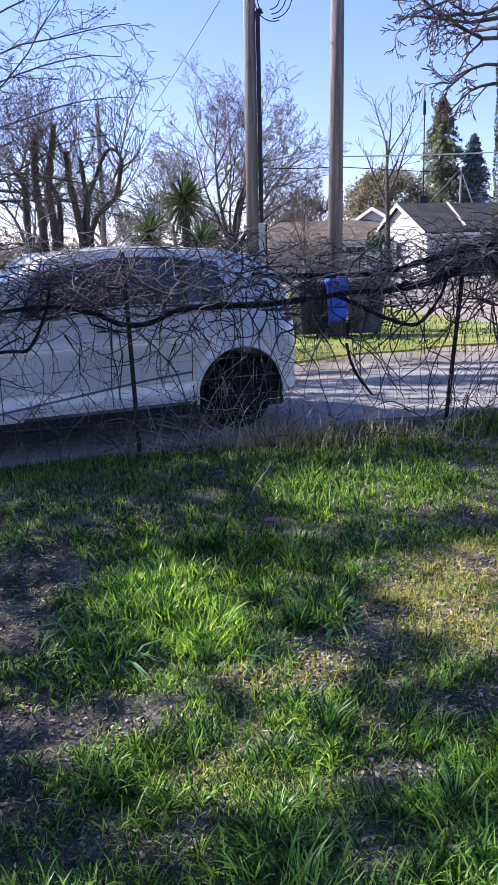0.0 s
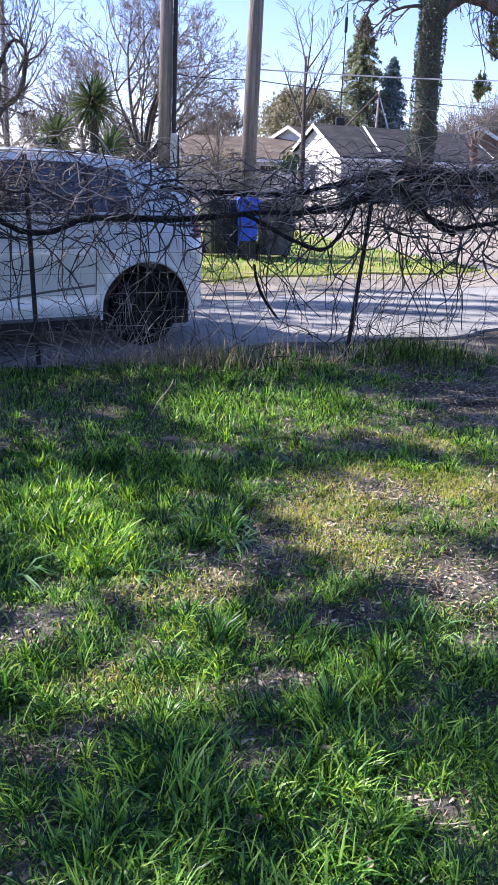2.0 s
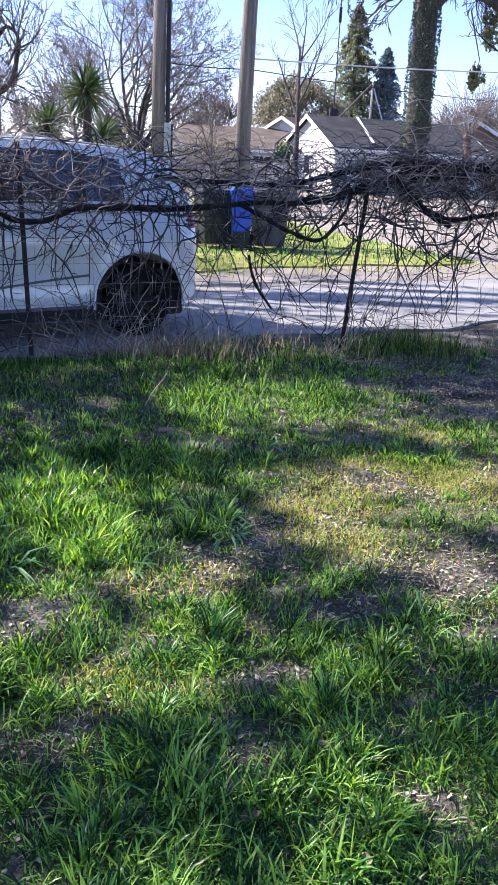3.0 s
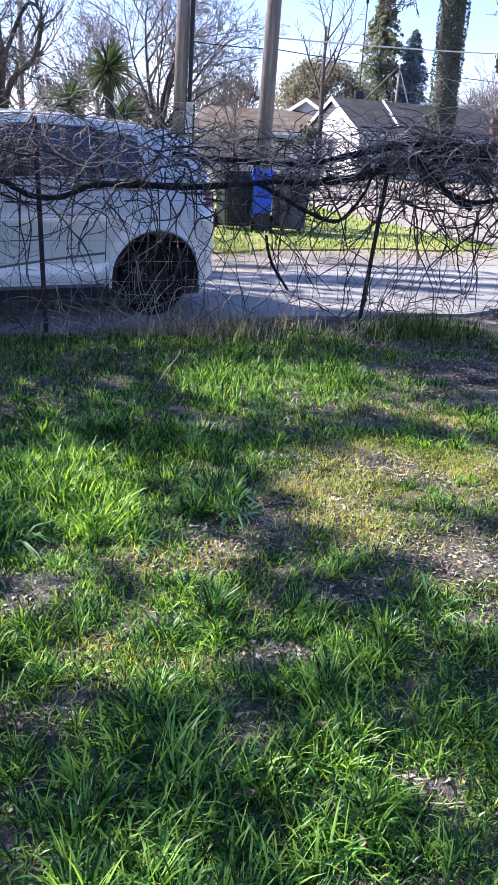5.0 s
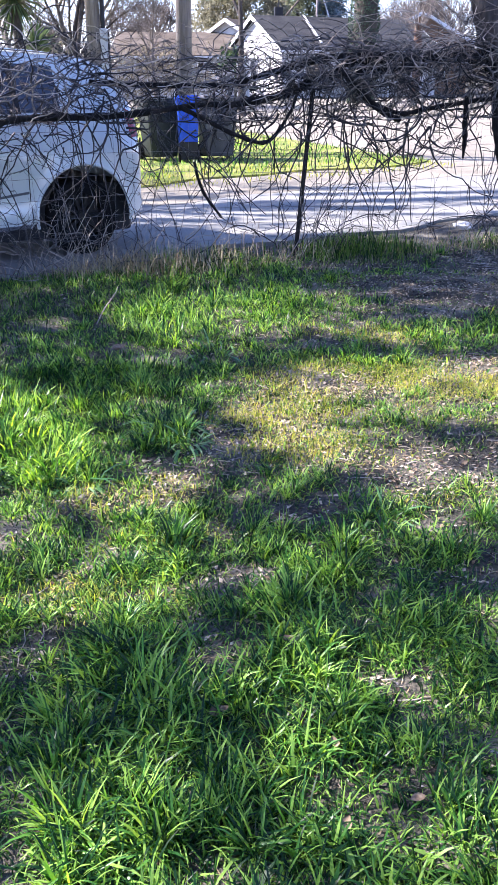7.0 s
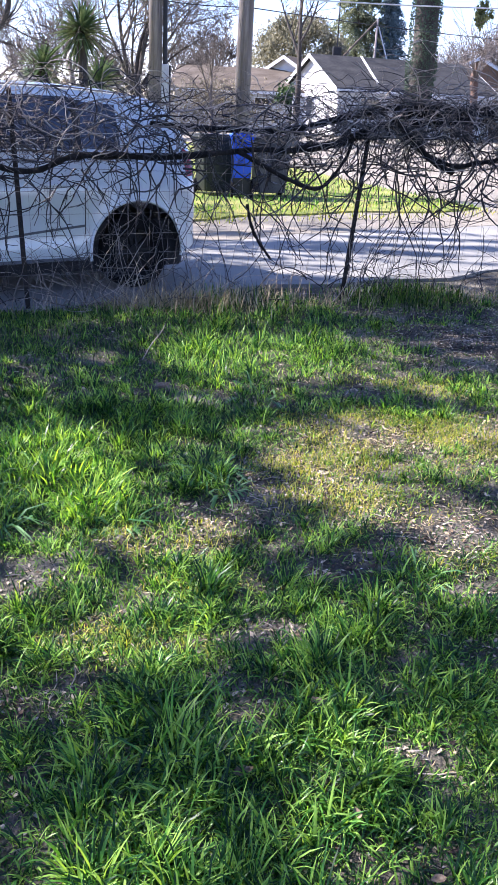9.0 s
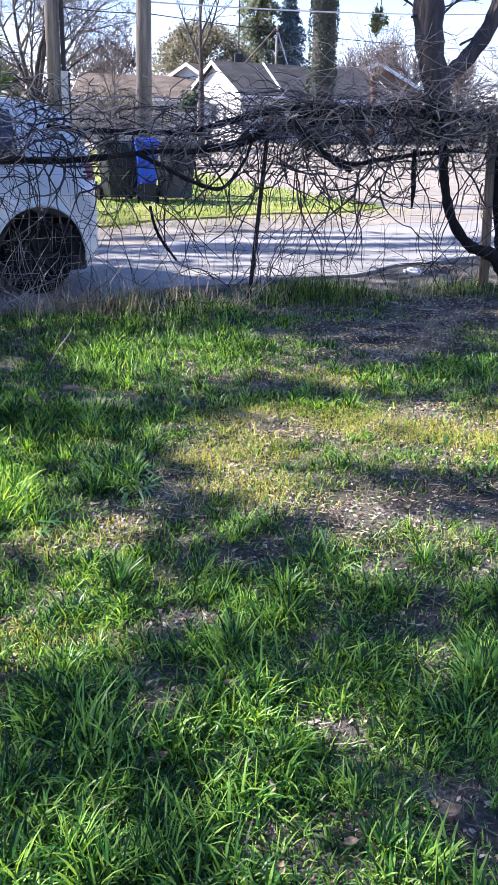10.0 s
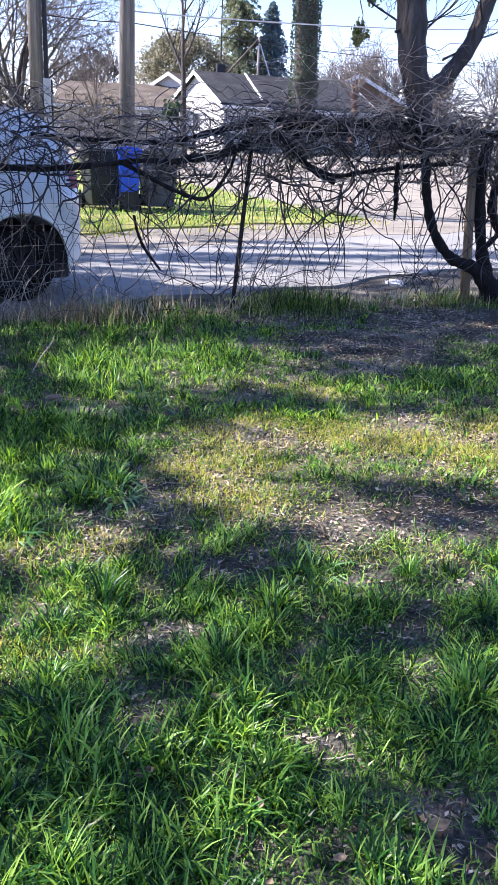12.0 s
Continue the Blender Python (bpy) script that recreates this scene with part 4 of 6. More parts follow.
# ---- houses across the street ----
def gable_house(name, label, m, w, d, eave, peak, wall, roof, over=0.4, windows=(), hip=0.0):
    """w along x (ridge direction), d along y; gables at both x ends. windows: (face, along, z, width, height)."""
    ob = thing(name, label, "house", m)
    v = [(0, 0, 0), (0, d, 0), (0, d, eave), (0, d / 2, peak), (0, 0, eave)]
    v = v + [(w, y, z) for x, y, z in v]
    f = [(0, 1, 2, 3, 4)[::-1], (5, 6, 7, 8, 9), (0, 5, 9, 4), (1, 2, 7, 6), (4, 9, 8, 3), (2, 3, 8, 7)]
    put_part("wall", mesh_of("wall", v, f, wall), ob)
    for sgn in (0, 1):
        slope = (peak - eave) / (d / 2)
        y0, y1 = (-over, d / 2) if not sgn else (d + over, d / 2)
        z0, z1 = eave - over * slope + 0.05, peak + 0.05
        rv = [(-over, y0, z0), (w + over, y0, z0), (w + over, y1, z1), (-over, y1, z1)]
        rv += [(x, y, z + 0.14) for x, y, z in rv]
        rf = [(0, 1, 2, 3), (4, 5, 6, 7), (0, 1, 5, 4), (1, 2, 6, 5), (2, 3, 7, 6), (3, 0, 4, 7)]
        slab = put_part("roof", mesh_of("roof", rv, rf, roof), ob)
        for xx in (-over - 0.03, w + over):
            bv = [(xx, y0, z0 - 0.12), (xx + 0.03, y0, z0 - 0.12), (xx + 0.03, y1, z1 - 0.12), (xx, y1, z1 - 0.12)]
            bv += [(x, y, z + 0.28) for x, y, z in bv]
            put_part("barge_board", mesh_of("barge_board", bv, rf, M_trim), ob, "white barge board")
    part("fascia", box_bm(-over, w + over, -over - 0.04, -over, eave - over * (peak - eave) / (d / 2) - 0.06, eave - over * (peak - eave) / (d / 2) + 0.12), M_trim, ob, "white fascia")
    for face, a, z, ww, hh in windows:
        if face == "front":
            fr, pn = box_bm(a - ww / 2 - 0.08, a + ww / 2 + 0.08, -0.07, 0.02, z - 0.08, z + hh + 0.08), box_bm(a - ww / 2, a + ww / 2, -0.09, -0.02, z, z + hh)
        else:
            fr, pn = box_bm(-0.07, 0.02, a - ww / 2 - 0.08, a + ww / 2 + 0.08, z - 0.08, z + hh + 0.08), box_bm(-0.09, -0.02, a - ww / 2, a + ww / 2, z, z + hh)
        wd = part("window", fr, M_trim, ob, "white window frame")
        part("pane", pn, M_glass, wd)
    return ob


white_house = gable_house("house", "white gabled house with a grey shingle roof", pose(6.35, 60.5, 0, 0, 0, 24), 13, 7.6, 3.0, 5.0, M_stucco, M_roofgrey, 0.35,
            [("front", 2.6, 1.1, 1.6, 1.3), ("front", 6.2, 1.1, 1.8, 1.3), ("front", 10.0, 0.1, 1.0, 2.1), ("side", 3.8, 1.2, 1.2, 1.2)])
slope = 2.0 / 3.8
sv = [(3.78, 3.8, 5.2), (3.96, 3.8, 5.2), (3.38, 0.4, 5.2 - 3.4 * slope), (3.20, 0.4, 5.2 - 3.4 * slope)]
sv += [(x, y, z + 0.05) for x, y, z in sv]
put_part("roof_flashing", mesh_of("roof_flashing", sv, [(0, 1, 2, 3), (4, 5, 6, 7), (0, 1, 5, 4), (1, 2, 6, 5), (2, 3, 7, 6), (3, 0, 4, 7)], M_trim), white_house, "white strip of roof flashing")
part("porch_roof", box_bm(4.6, 9.6, -2.4, -0.36, 2.62, 2.74, 0.02), M_roofgrey, white_house, "low grey porch roof")
part("porch_gutter", box_bm(4.5, 9.7, -2.52, -2.40, 2.54, 2.76, 0.02), M_trim, white_house, "white porch gutter")
for px in (4.7, 7.1, 9.5):
    part("porch_post", box_bm(px - 0.06, px + 0.06, -2.36, -2.24, 0, 2.62, 0.01), M_trim, white_house, "white porch post")
gable_house("house", "small white gabled house behind with a brown roof", pose(5.7, 68, 0, 0, 0, 60), 10, 6.0, 3.4, 5.1, M_stucco, M_rooftan, 0.35, [("side", 3.0, 1.2, 1.0, 1.2)])
gable_house("house", "low house with a pale tan hip-like roof", pose(-5.0, 66, 0, 0, 0, -4), 9.5, 9, 2.7, 4.2, M_guard, M_rooftan, 0.5, [("front", 3, 1.0, 1.5, 1.2), ("front", 6.6, 1.0, 1.5, 1.2)])
gable_house("house", "orange-brown gabled house across the street", pose(22.0, 70.5, 0, 0, 0, 84), 9, 7.6, 3.7, 5.7, M_orange, M_rooftan, 0.4, [("side", 2.4, 1.3, 1.2, 1.2), ("side", 5.2, 1.3, 1.2, 1.2)])
# white garden wall and gate between the houses
wall = thing("garden_fence", "low pale grey board fence between the houses", "fence", pose(-6.5, 57, 0, 0, 0, 2))
for k in range(34):
    part("fence_board", box_bm(k * 0.28, k * 0.28 + 0.25, -0.02, 0.02, 0, 1.75 + 0.04 * math.sin(k * 2.3), 0.004), M_guard, wall)
part("fence_rail", box_bm(0, 34 * 0.28, 0.022, 0.06, 1.2, 1.3), M_trim, wall)
gate = thing("metal_gate", "pale grey pipe gate beside the white fence", "gate", pose(3.2, 57.5, 0, 0, 0, 3))
for k in range(5):
    part("gate_bar", tube_bm([(k * 0.42, 0, 0.1), (k * 0.42, 0, 2.3)], 0.04), M_guard, gate)
part("gate_rail", tube_bm([(0, 0, 2.3), (1.68, 0, 2.3)], 0.045), M_guard, gate)
part("gate_brace", tube_bm([(0, 0, 2.2), (1.68, 0, 0.3)], 0.035), M_guard, gate)


# ---- trees ----
def leafy(name, label, category, m, leaf_pts, size, mat, trunk_h, trunk_r, rng, aspect=0.55):
    ob = thing(name, label, category, m)
    put_part("trunk", tube_mesh("trunk", [([(0, 0, -0.2), (0.05, 0, trunk_h * 0.5), (0, 0, trunk_h)], [trunk_r, trunk_r * 0.7, trunk_r * 0.25])], M_farbark, 9), ob)
    v, f = leaf_quads(rng, leaf_pts, size, 0.0, aspect)
    put_part("crown", fast_mesh("crown", v, f, mat), ob, "", "stuff")
    return ob


def ball_points(rng, n, c, r, lumps_n=26):
    """Points gathered in uneven clumps within an ellipsoid, with gaps."""
    cs = rng.normal(size=(lumps_n, 3))
    cs /= np.linalg.norm(cs, axis=1, keepdims=True)
    cs *= rng.uniform(0.35, 0.9, (lumps_n, 1))
    k = rng.integers(0, lumps_n, n)
    p = cs[k] + rng.normal(size=(n, 3)) * rng.uniform(0.10, 0.24, (lumps_n, 1))[k]
    return np.asarray(c) + p * np.asarray(r)


def dome_points(rng, n, c, r):
    """An umbrella crown: clumps gathered near a dome, hollow below."""
    m = 150
    a, e = rng.uniform(0, 6.283, m), np.arcsin(rng.uniform(0.0, 1.0, m))
    cs = np.stack([np.cos(a) * np.cos(e), np.sin(a) * np.cos(e), np.sin(e)], -1) * rng.uniform(0.72, 0.98, (m, 1))
    k = rng.integers(0, m, n)
    return np.asarray(c) + (cs[k] + rng.normal(size=(n, 3)) * 0.075) * np.asarray(r)


rng = np.random.default_rng(31)
leafy("broad_tree", "broad rounded tree with brownish green leaves", "tree", pose(4.6, 78, 0), dome_points(rng, 17000, (0, 0, 4.4), (4.4, 4.0, 4.5)), 0.13, M_umbrella, 6, 0.35, rng)


def conifer_points(rng, h, r, z0, branches, per):
    """Needle clumps along separate drooping boughs, with gaps between them."""
    out = []
    for k in range(branches):
        t = rng.random() ** 0.8
        ln = r * (1 - t) ** 0.75 * rng.uniform(0.45, 1.2) + 0.15
        a, z = rng.uniform(0, 6.283), z0 + (h - z0) * t
        u = rng.random(per) ** 0.7
        jit = rng.normal(size=(per, 3)) * np.array((0.10, 0.10, 0.10)) * (0.6 + 0.6 * ln / r)
        out.append(np.stack([math.cos(a) * ln * u, math.sin(a) * ln * u, z + ln * (0.25 * u - 0.55 * u * u)], -1) + jit)
    out.append(np.stack([rng.normal(0, 0.08, 60), rng.normal(0, 0.08, 60), rng.uniform(h - 1.6, h, 60)], -1))
    return np.concatenate(out)


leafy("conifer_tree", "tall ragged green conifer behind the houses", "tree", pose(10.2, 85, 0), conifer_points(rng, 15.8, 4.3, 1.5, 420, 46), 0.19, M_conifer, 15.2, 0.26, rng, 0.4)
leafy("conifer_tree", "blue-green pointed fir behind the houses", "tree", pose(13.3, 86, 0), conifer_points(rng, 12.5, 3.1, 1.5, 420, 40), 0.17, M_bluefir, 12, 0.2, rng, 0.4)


def vase_tree(name, label, seed, base, fork, trunk, stems, twig_min, kids=(8, 7, 5, 3)):
    """A bare tree whose stems fan out from a low fork; stems: (lean in degrees, turn in degrees, length, radius)."""
    rng = np.random.default_rng(seed)
    ob = thing(name, label, "tree", pose(*base))
    put_part("trunk", tube_mesh("trunk", [([(0, 0, -0.3), (0.03, 0, fork * 0.6), (0, 0, fork)], [trunk * 1.25, trunk, trunk * 0.95])], M_farbark, 12), ob)
    for lean, turn, length, r in stems:
        a, b = radians(lean), radians(turn)
        out = []
        grow(rng, np.array((0.0, 0.0, fork - 0.1)), np.array((math.sin(a) * math.cos(b), math.sin(a) * math.sin(b), math.cos(a))), length, r, 0, 4, out, kids, 0.50, 0.085, 0.012, 0.75, 0.22, twig_min, 9)
        limb = put_part("limb", tube_mesh("limb", [(p, q * np.linspace(1, 0.3, len(q))) for d_, p, q in out if d_ == 0], M_bark, 8), ob)
        put_part("twig_crown", tube_mesh("twig_crown", [(p, q) for d_, p, q in out if d_ > 0], M_farbark, 3), limb, "fine bare twigs", "stuff")
    return ob


vase_tree("elm_tree", "large bare fan-shaped tree behind the poles", 4, (-5.3, 45, 0), 1.9, 0.40,
          [(42, 178, 5.4, 0.10), (30, 165, 6.9, 0.13), (15, 200, 8.0, 0.15), (5, 60, 8.3, 0.15), (15, -10, 8.0, 0.14), (30, 12, 6.9, 0.13), (43, 4, 5.4, 0.10), (24, 90, 6.4, 0.10), (22, -90, 6.4, 0.10)], 0.008, (9, 7, 5, 3))
bare_tree("elm_tree", "bare winter tree with fine twigs", 14, (-9.5, 52, 0), 5.5, 0.22, top=4, kids=(5, 5, 4, 3), ratio=0.72, wob=0.08, up=0.10, spread=0.7, rmin=0.013)
bare_tree("slim_tree", "slim bare young tree at the street corner", 9, (2.2, 35, 0), 6.0, 0.15, top=3, material=M_bark, kids=(6, 5, 4), ratio=0.52, wob=0.05, up=0.09, spread=0.75, start=0.5, rmin=0.008)
bare_tree("slim_tree", "small bare tree near the tan house", 19, (-1.6, 48, 0), 4.6, 0.12, top=4, kids=(6, 5, 4, 3), ratio=0.62, wob=0.08, up=0.08, spread=0.8, rmin=0.010)
for i, (x, y, h, seed, r) in enumerate([(-7.9, 18.5, 4.2, 43, 0.14), (-9.2, 24, 4.6, 44, 0.13), (-12, 33, 4.6, 48, 0.16)]):
    bare_tree("thicket_tree", "bare multi-branched tree in a thicket beside the lane", seed, (x, y, 0), h, r, (0.12 * math.sin(seed), 0.1), M_farbark, top=4, kids=(5, 4, 4, 3), ratio=0.74, wob=0.13, up=0.08, spread=0.62, start=0.25, rmin=0.006)


def pollard(label, seed, x, y, stems):
    """Cut-back stems from one stool, each with a spray of young shoots; stems: (x, z, radius) rows."""
    rng = np.random.default_rng(seed)
    ob = thing("pollarded_tree", label, "tree", pose(x, y, 0))
    for rows in stems:
        dy = rng.normal(0, 0.3)
        c = [(0.3 * (rows[0][0] - x), 0, -0.1, rows[0][2] * 1.2)] + [(px - x, dy * (i + 1) / len(rows), pz, pr) for i, (px, pz, pr) in enumerate(rows)]
        p, r = smooth_path(c, 7)
        r = r * (1 + 0.10 * np.sin(np.arange(len(r)) * 1.7) + 0.06 * np.sin(np.arange(len(r)) * 3.3))
        stem = put_part("stem", tube_mesh("stem", [(p, r * 0.6)], M_bark, 10), ob, "thick cut-back stem")
        out = []
        for k in range(9):
            i = rng.integers(len(p) // 2, len(p))
            grow(rng, p[i], np.array((rng.normal(0, 0.7), rng.normal(0, 0.5), 0.8)), rng.uniform(0.8, 2.0), 0.020, 0, 2, out, (5, 4), 0.5, 0.14, 0.06, 0.8, 0.2, 0.005, 7)
        put_part("twig_crown", tube_mesh("twig_crown", [(q, w) for d_, q, w in out], M_farbark, 4), stem, "young bare shoots", "stuff")


pollard("old cut-back tree with thick bare stems in a thicket", 61, -6.5, 19.5, [[(-6.29, 2.19, 0.15), (-6.34, 3.24, 0.13), (-6.09, 4.63, 0.10)], [(-6.56, 2.27, 0.16), (-6.64, 3.38, 0.14), (-6.55, 4.47, 0.12)], [(-6.2, 2.32, 0.11), (-6.28, 3.17, 0.10), (-6.67, 3.6, 0.08)], [(-6.95, 2.34, 0.12), (-6.95, 3.26, 0.10), (-7.2, 3.79, 0.08)]])
pollard("old cut-back tree with one arching stem beside the lane", 62, -5.55, 19.5, [[(-5.66, 2.17, 0.14), (-5.81, 3.35, 0.12), (-5.81, 4.02, 0.11)], [(-5.62, 2.17, 0.11), (-5.53, 2.95, 0.10), (-5.61, 3.86, 0.08)], [(-5.47, 2.30, 0.11), (-4.90, 3.06, 0.10), (-4.71, 3.88, 0.07)], [(-5.49, 2.56, 0.08), (-5.22, 3.46, 0.075), (-4.87, 4.02, 0.06), (-4.58, 3.81, 0.05), (-4.78, 3.31, 0.03)]])
fan = thing("pollarded_tree", "reddish pollarded stump with a fan of long shoots", "tree", pose(15.2, 60, 0))
p, r = smooth_path([(0, 0, -0.1, 0.34), (0.15, 0, 2.5, 0.24), (0.0, 0, 3.9, 0.26), (0.08, 0, 4.5, 0.16)], 6)
put_part("trunk", tube_mesh("trunk", [(p, r * (1 + 0.12 * np.sin(np.arange(len(r)) * 2.1)))], M_redbark, 12), fan)
rg = np.random.default_rng(63)
o = []
for k in range(34):
    a = rg.uniform(0, 6.283)
    ln = rg.uniform(0.3, 1.3)
    grow(rg, np.array((0.25 * math.cos(a), 0.25 * math.sin(a), rg.uniform(3.7, 4.4))), np.array((math.cos(a) * ln, math.sin(a) * ln, 1.0)), rg.uniform(2.2, 4.6), 0.026, 0, 1, o, (4,), 0.4, 0.06, 0.02, 0.6, 0.3, 0.010, 7)
put_part("twig_crown", tube_mesh("twig_crown", [(a, b) for d_, a, b in o], M_farbark, 4), fan, "long thin upright shoots", "stuff")
rng = np.random.default_rng(77)
for i in range(16):
    x = rng.uniform(-30, 40)
    if 0 < x < 16:
        x -= 22
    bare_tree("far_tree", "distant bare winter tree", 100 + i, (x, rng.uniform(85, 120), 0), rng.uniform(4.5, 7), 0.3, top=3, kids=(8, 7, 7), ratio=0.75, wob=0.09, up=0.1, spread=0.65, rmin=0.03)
# hedges of far scrub
for (x, y, w, h, mat, lab) in [(-11, 38, 15, 2.6, M_oldleaf, "tangled brown scrub behind the lane"), (-2, 52, 9, 3.0, M_oldleaf, "tangled brown scrub beside the tan house"), (-20, 45, 16, 3.2, M_oldleaf, "tangled brown scrub behind the lane"), (-6.8, 20, 3.2, 1.7, M_ivy, "low green shrubs under the thicket"), (2.9, 60, 1.6, 3.0, M_ivy, "dark green shrub beside the white house"),
                               (-14, 95, 30, 5.5, M_oldleaf, "distant brown tree line"), (-46, 95, 44, 6.5, M_oldleaf, "distant brown tree line"), (-24, 62, 22, 4.0, M_oldleaf, "distant brown leafless scrub"), (30, 95, 26, 5.0, M_oldleaf, "distant brown tree line")]:
    ob = thing("scrub", lab, "shrub", pose(x, y, 0), kind="")
    v, f = leaf_quads(rng, ball_points(rng, 6000 if 30 < y < 60 else 2600, (0, 0, h * 0.45), (w / 2, 1.2, h * 0.55), 70), 0.075 if 30 < y < 60 else 0.05 + 0.0022 * y)
    put_part("crown", fast_mesh("crown", v, f, mat), ob, "", "stuff")


# ivy-clad trunk with bare crooked branches
ivy = thing("ivy_tree", "old tree with an ivy-clad trunk and crooked bare branches", "tree", pose(9.75, 50, 0) @ Matrix.Scale(2.35, 4))
p, r = smooth_path([(-0.02, 0, -0.1, 0.30), (0.0, 0, 2.0, 0.27), (-0.05, 0, 4.2, 0.27), (-0.02, 0, 6.4, 0.25), (0.1, 0, 8.2, 0.2), (0.2, 0, 10, 0.12)], 6)
put_part("trunk", tube_mesh("trunk", [(p, r)], M_bark, 14), ivy)
rng = np.random.default_rng(12)
n = 11000
t = rng.random(n)
a = rng.uniform(0, 6.283, n)
zc = t * 6.0
rr = 0.27 + 0.05 * rng.random(n) + 0.05 * np.sin(zc * 3.1 + a * 2) ** 2
put_part("ivy", fast_mesh("ivy", *leaf_quads(rng, np.stack([-0.03 + rr * np.cos(a), rr * np.sin(a), zc], -1), 0.028), M_ivytrunk), ivy, "dense dark green ivy", "stuff")
for k, (z, dx, dz, ln, sd) in enumerate([(5.5, -1, 0.25, 2.5, 1), (5.9, -1, 0.05, 2.7, 2), (6.0, 1, 0.2, 3.2, 3), (6.5, -1, 0.2, 3.0, 4), (7.2, 0.9, 0.4, 3.0, 5), (5.3, 0.9, 0.1, 2.4, 6), (6.2, -0.9, -0.1, 2.4, 7), (6.9, -1, 0.05, 2.9, 8), (5.7, -0.8, 0.4, 2.2, 9), (4.9, -1, 0.15, 2.3, 10), (4.5, -1, 0.05, 1.7, 11)]):
    o = []
    rg = np.random.default_rng(60 + sd)
    grow(rg, np.array((0.0, 0.0, z)), np.array((dx, rg.normal(0, 0.35), dz)), ln, 0.062 if z > 5 else 0.05, 0, 3, o, kids=(6, 4, 3), ratio=0.48, wob=0.24, up=-0.07, spread=0.9, start=0.25, rmin=0.010)
    limb = put_part("limb", tube_mesh("limb", [(p, r) for d_, p, r in o if d_ == 0], M_bark, 8), ivy)
    put_part("twig_crown", tube_mesh("twig_crown", [(p, r) for d_, p, r in o if d_ > 0], M_bark, 5), limb, "crooked drooping twigs", "stuff")
p, r = smooth_path([(0.05, 0, 4.35, 0.19), (0.6, 0, 4.72, 0.16), (1.2, -0.05, 4.58, 0.14), (1.75, -0.1, 4.25, 0.11), (2.5, 0, 3.95, 0.07)], 6)
limb = put_part("limb", tube_mesh("limb", [(p, r * (1 + 0.08 * np.sin(np.arange(len(r)) * 1.6)))], M_bark, 10), ivy, "thick bent limb")
o = []
rg = np.random.default_rng(81)
for k in range(14):
    q = p[rg.integers(4, len(p))]
    grow(rg, q, np.array((rg.normal(0.2, 0.6), rg.normal(0, 0.4), -0.5)), rg.uniform(0.5, 1.3), 0.022, 0, 2, o, (5, 4), 0.5, 0.2, -0.04, 0.9, 0.2, 0.006, 7)
put_part("twig_crown", tube_mesh("twig_crown", [(a, b) for d_, a, b in o], M_bark, 4), limb, "crooked drooping twigs", "stuff")
upper = thing("mistletoe", "clump of olive green mistletoe close under a limb", "plant", pose(13.4, 50, 9.2) @ Matrix.Scale(2.4, 4))
put_part("mistletoe_leaves", fast_mesh("mistletoe_leaves", *leaf_quads(rng, ball_points(rng, 700, (0, 0, 0), (0.30, 0.25, 0.45), 12), 0.05), M_mistletoe), upper, "", "stuff")
put_part("mistletoe_stem", tube_mesh("mistletoe_stem", [([(0, 0, -0.1), (0.05, 0, 0.3), (0.1, 0, 0.55)], [0.012, 0.012, 0.02])], M_bark, 5), upper)
mist = thing("mistletoe", "clump of olive green mistletoe hanging from a branch", "plant", pose(12.7, 50, 6.5) @ Matrix.Scale(2.2, 4))
put_part("mistletoe_leaves", fast_mesh("mistletoe_leaves", *leaf_quads(rng, ball_points(rng, 700, (0, 0, 0), (0.25, 0.25, 0.42), 12), 0.05), M_mistletoe), mist, "", "stuff")
put_part("mistletoe_stem", tube_mesh("mistletoe_stem", [([(0, 0, -0.1), (0.05, 0, 0.5), (-0.3, 0, 1.6)], [0.012, 0.012, 0.02])], M_bark, 5), mist)


def yucca(label, x, y, trunk_h, r, n, seed):
    rng = np.random.default_rng(seed)
    ob = thing("yucca", label, "plant", pose(x, y, 0), "yuccas beside the lane")
    put_part("trunk", tube_mesh("trunk", [([(0, 0, -0.1), (0.05, 0, trunk_h * 0.5), (0, 0, trunk_h)], [0.13, 0.10, 0.09])], M_bark, 10), ob)
    d = rng.normal(size=(n, 3))
    d[:, 2] = d[:, 2] * 0.8 + 0.35
    d /= np.linalg.norm(d, axis=1, keepdims=True)
    side = np.cross(d, (0.2, 0.3, 1.0))
    side /= np.linalg.norm(side, axis=1, keepdims=True)
    L = r * rng.uniform(0.75, 1.15, (n, 1))
    c = np.array((0, 0, trunk_h))
    w = 0.024
    sag = np.array((0, 0, -1.0)) * L * 0.12
    v = np.stack([c + side * w * 0.5, c - side * w * 0.5, c + d * L * 0.55 - side * w * 1.1, c + d * L * 0.55 + side * w * 1.1, c + d * L + sag + side * 0.002, c + d * L + sag - side * 0.002], 1).reshape(-1, 3)
    b = np.arange(n)[:, None] * 6
    f = np.concatenate([b + np.array((0, 1, 2, 3)), b + np.array((3, 2, 5, 4))])
    put_part("leaf_rosette", fast_mesh("leaf_rosette", v, f, M_yucca), ob, "stiff pointed green leaves", "stuff")


yucca("tall yucca with a round spiky green head", -3.38, 20, 2.95, 0.72, 260, 1)
yucca("smaller yucca with spiky yellowish green leaves", -4.3, 20.4, 2.25, 0.68, 150, 2)
yucca("low yucca with spiky green leaves", -3.15, 20.8, 2.0, 0.68, 150, 3)

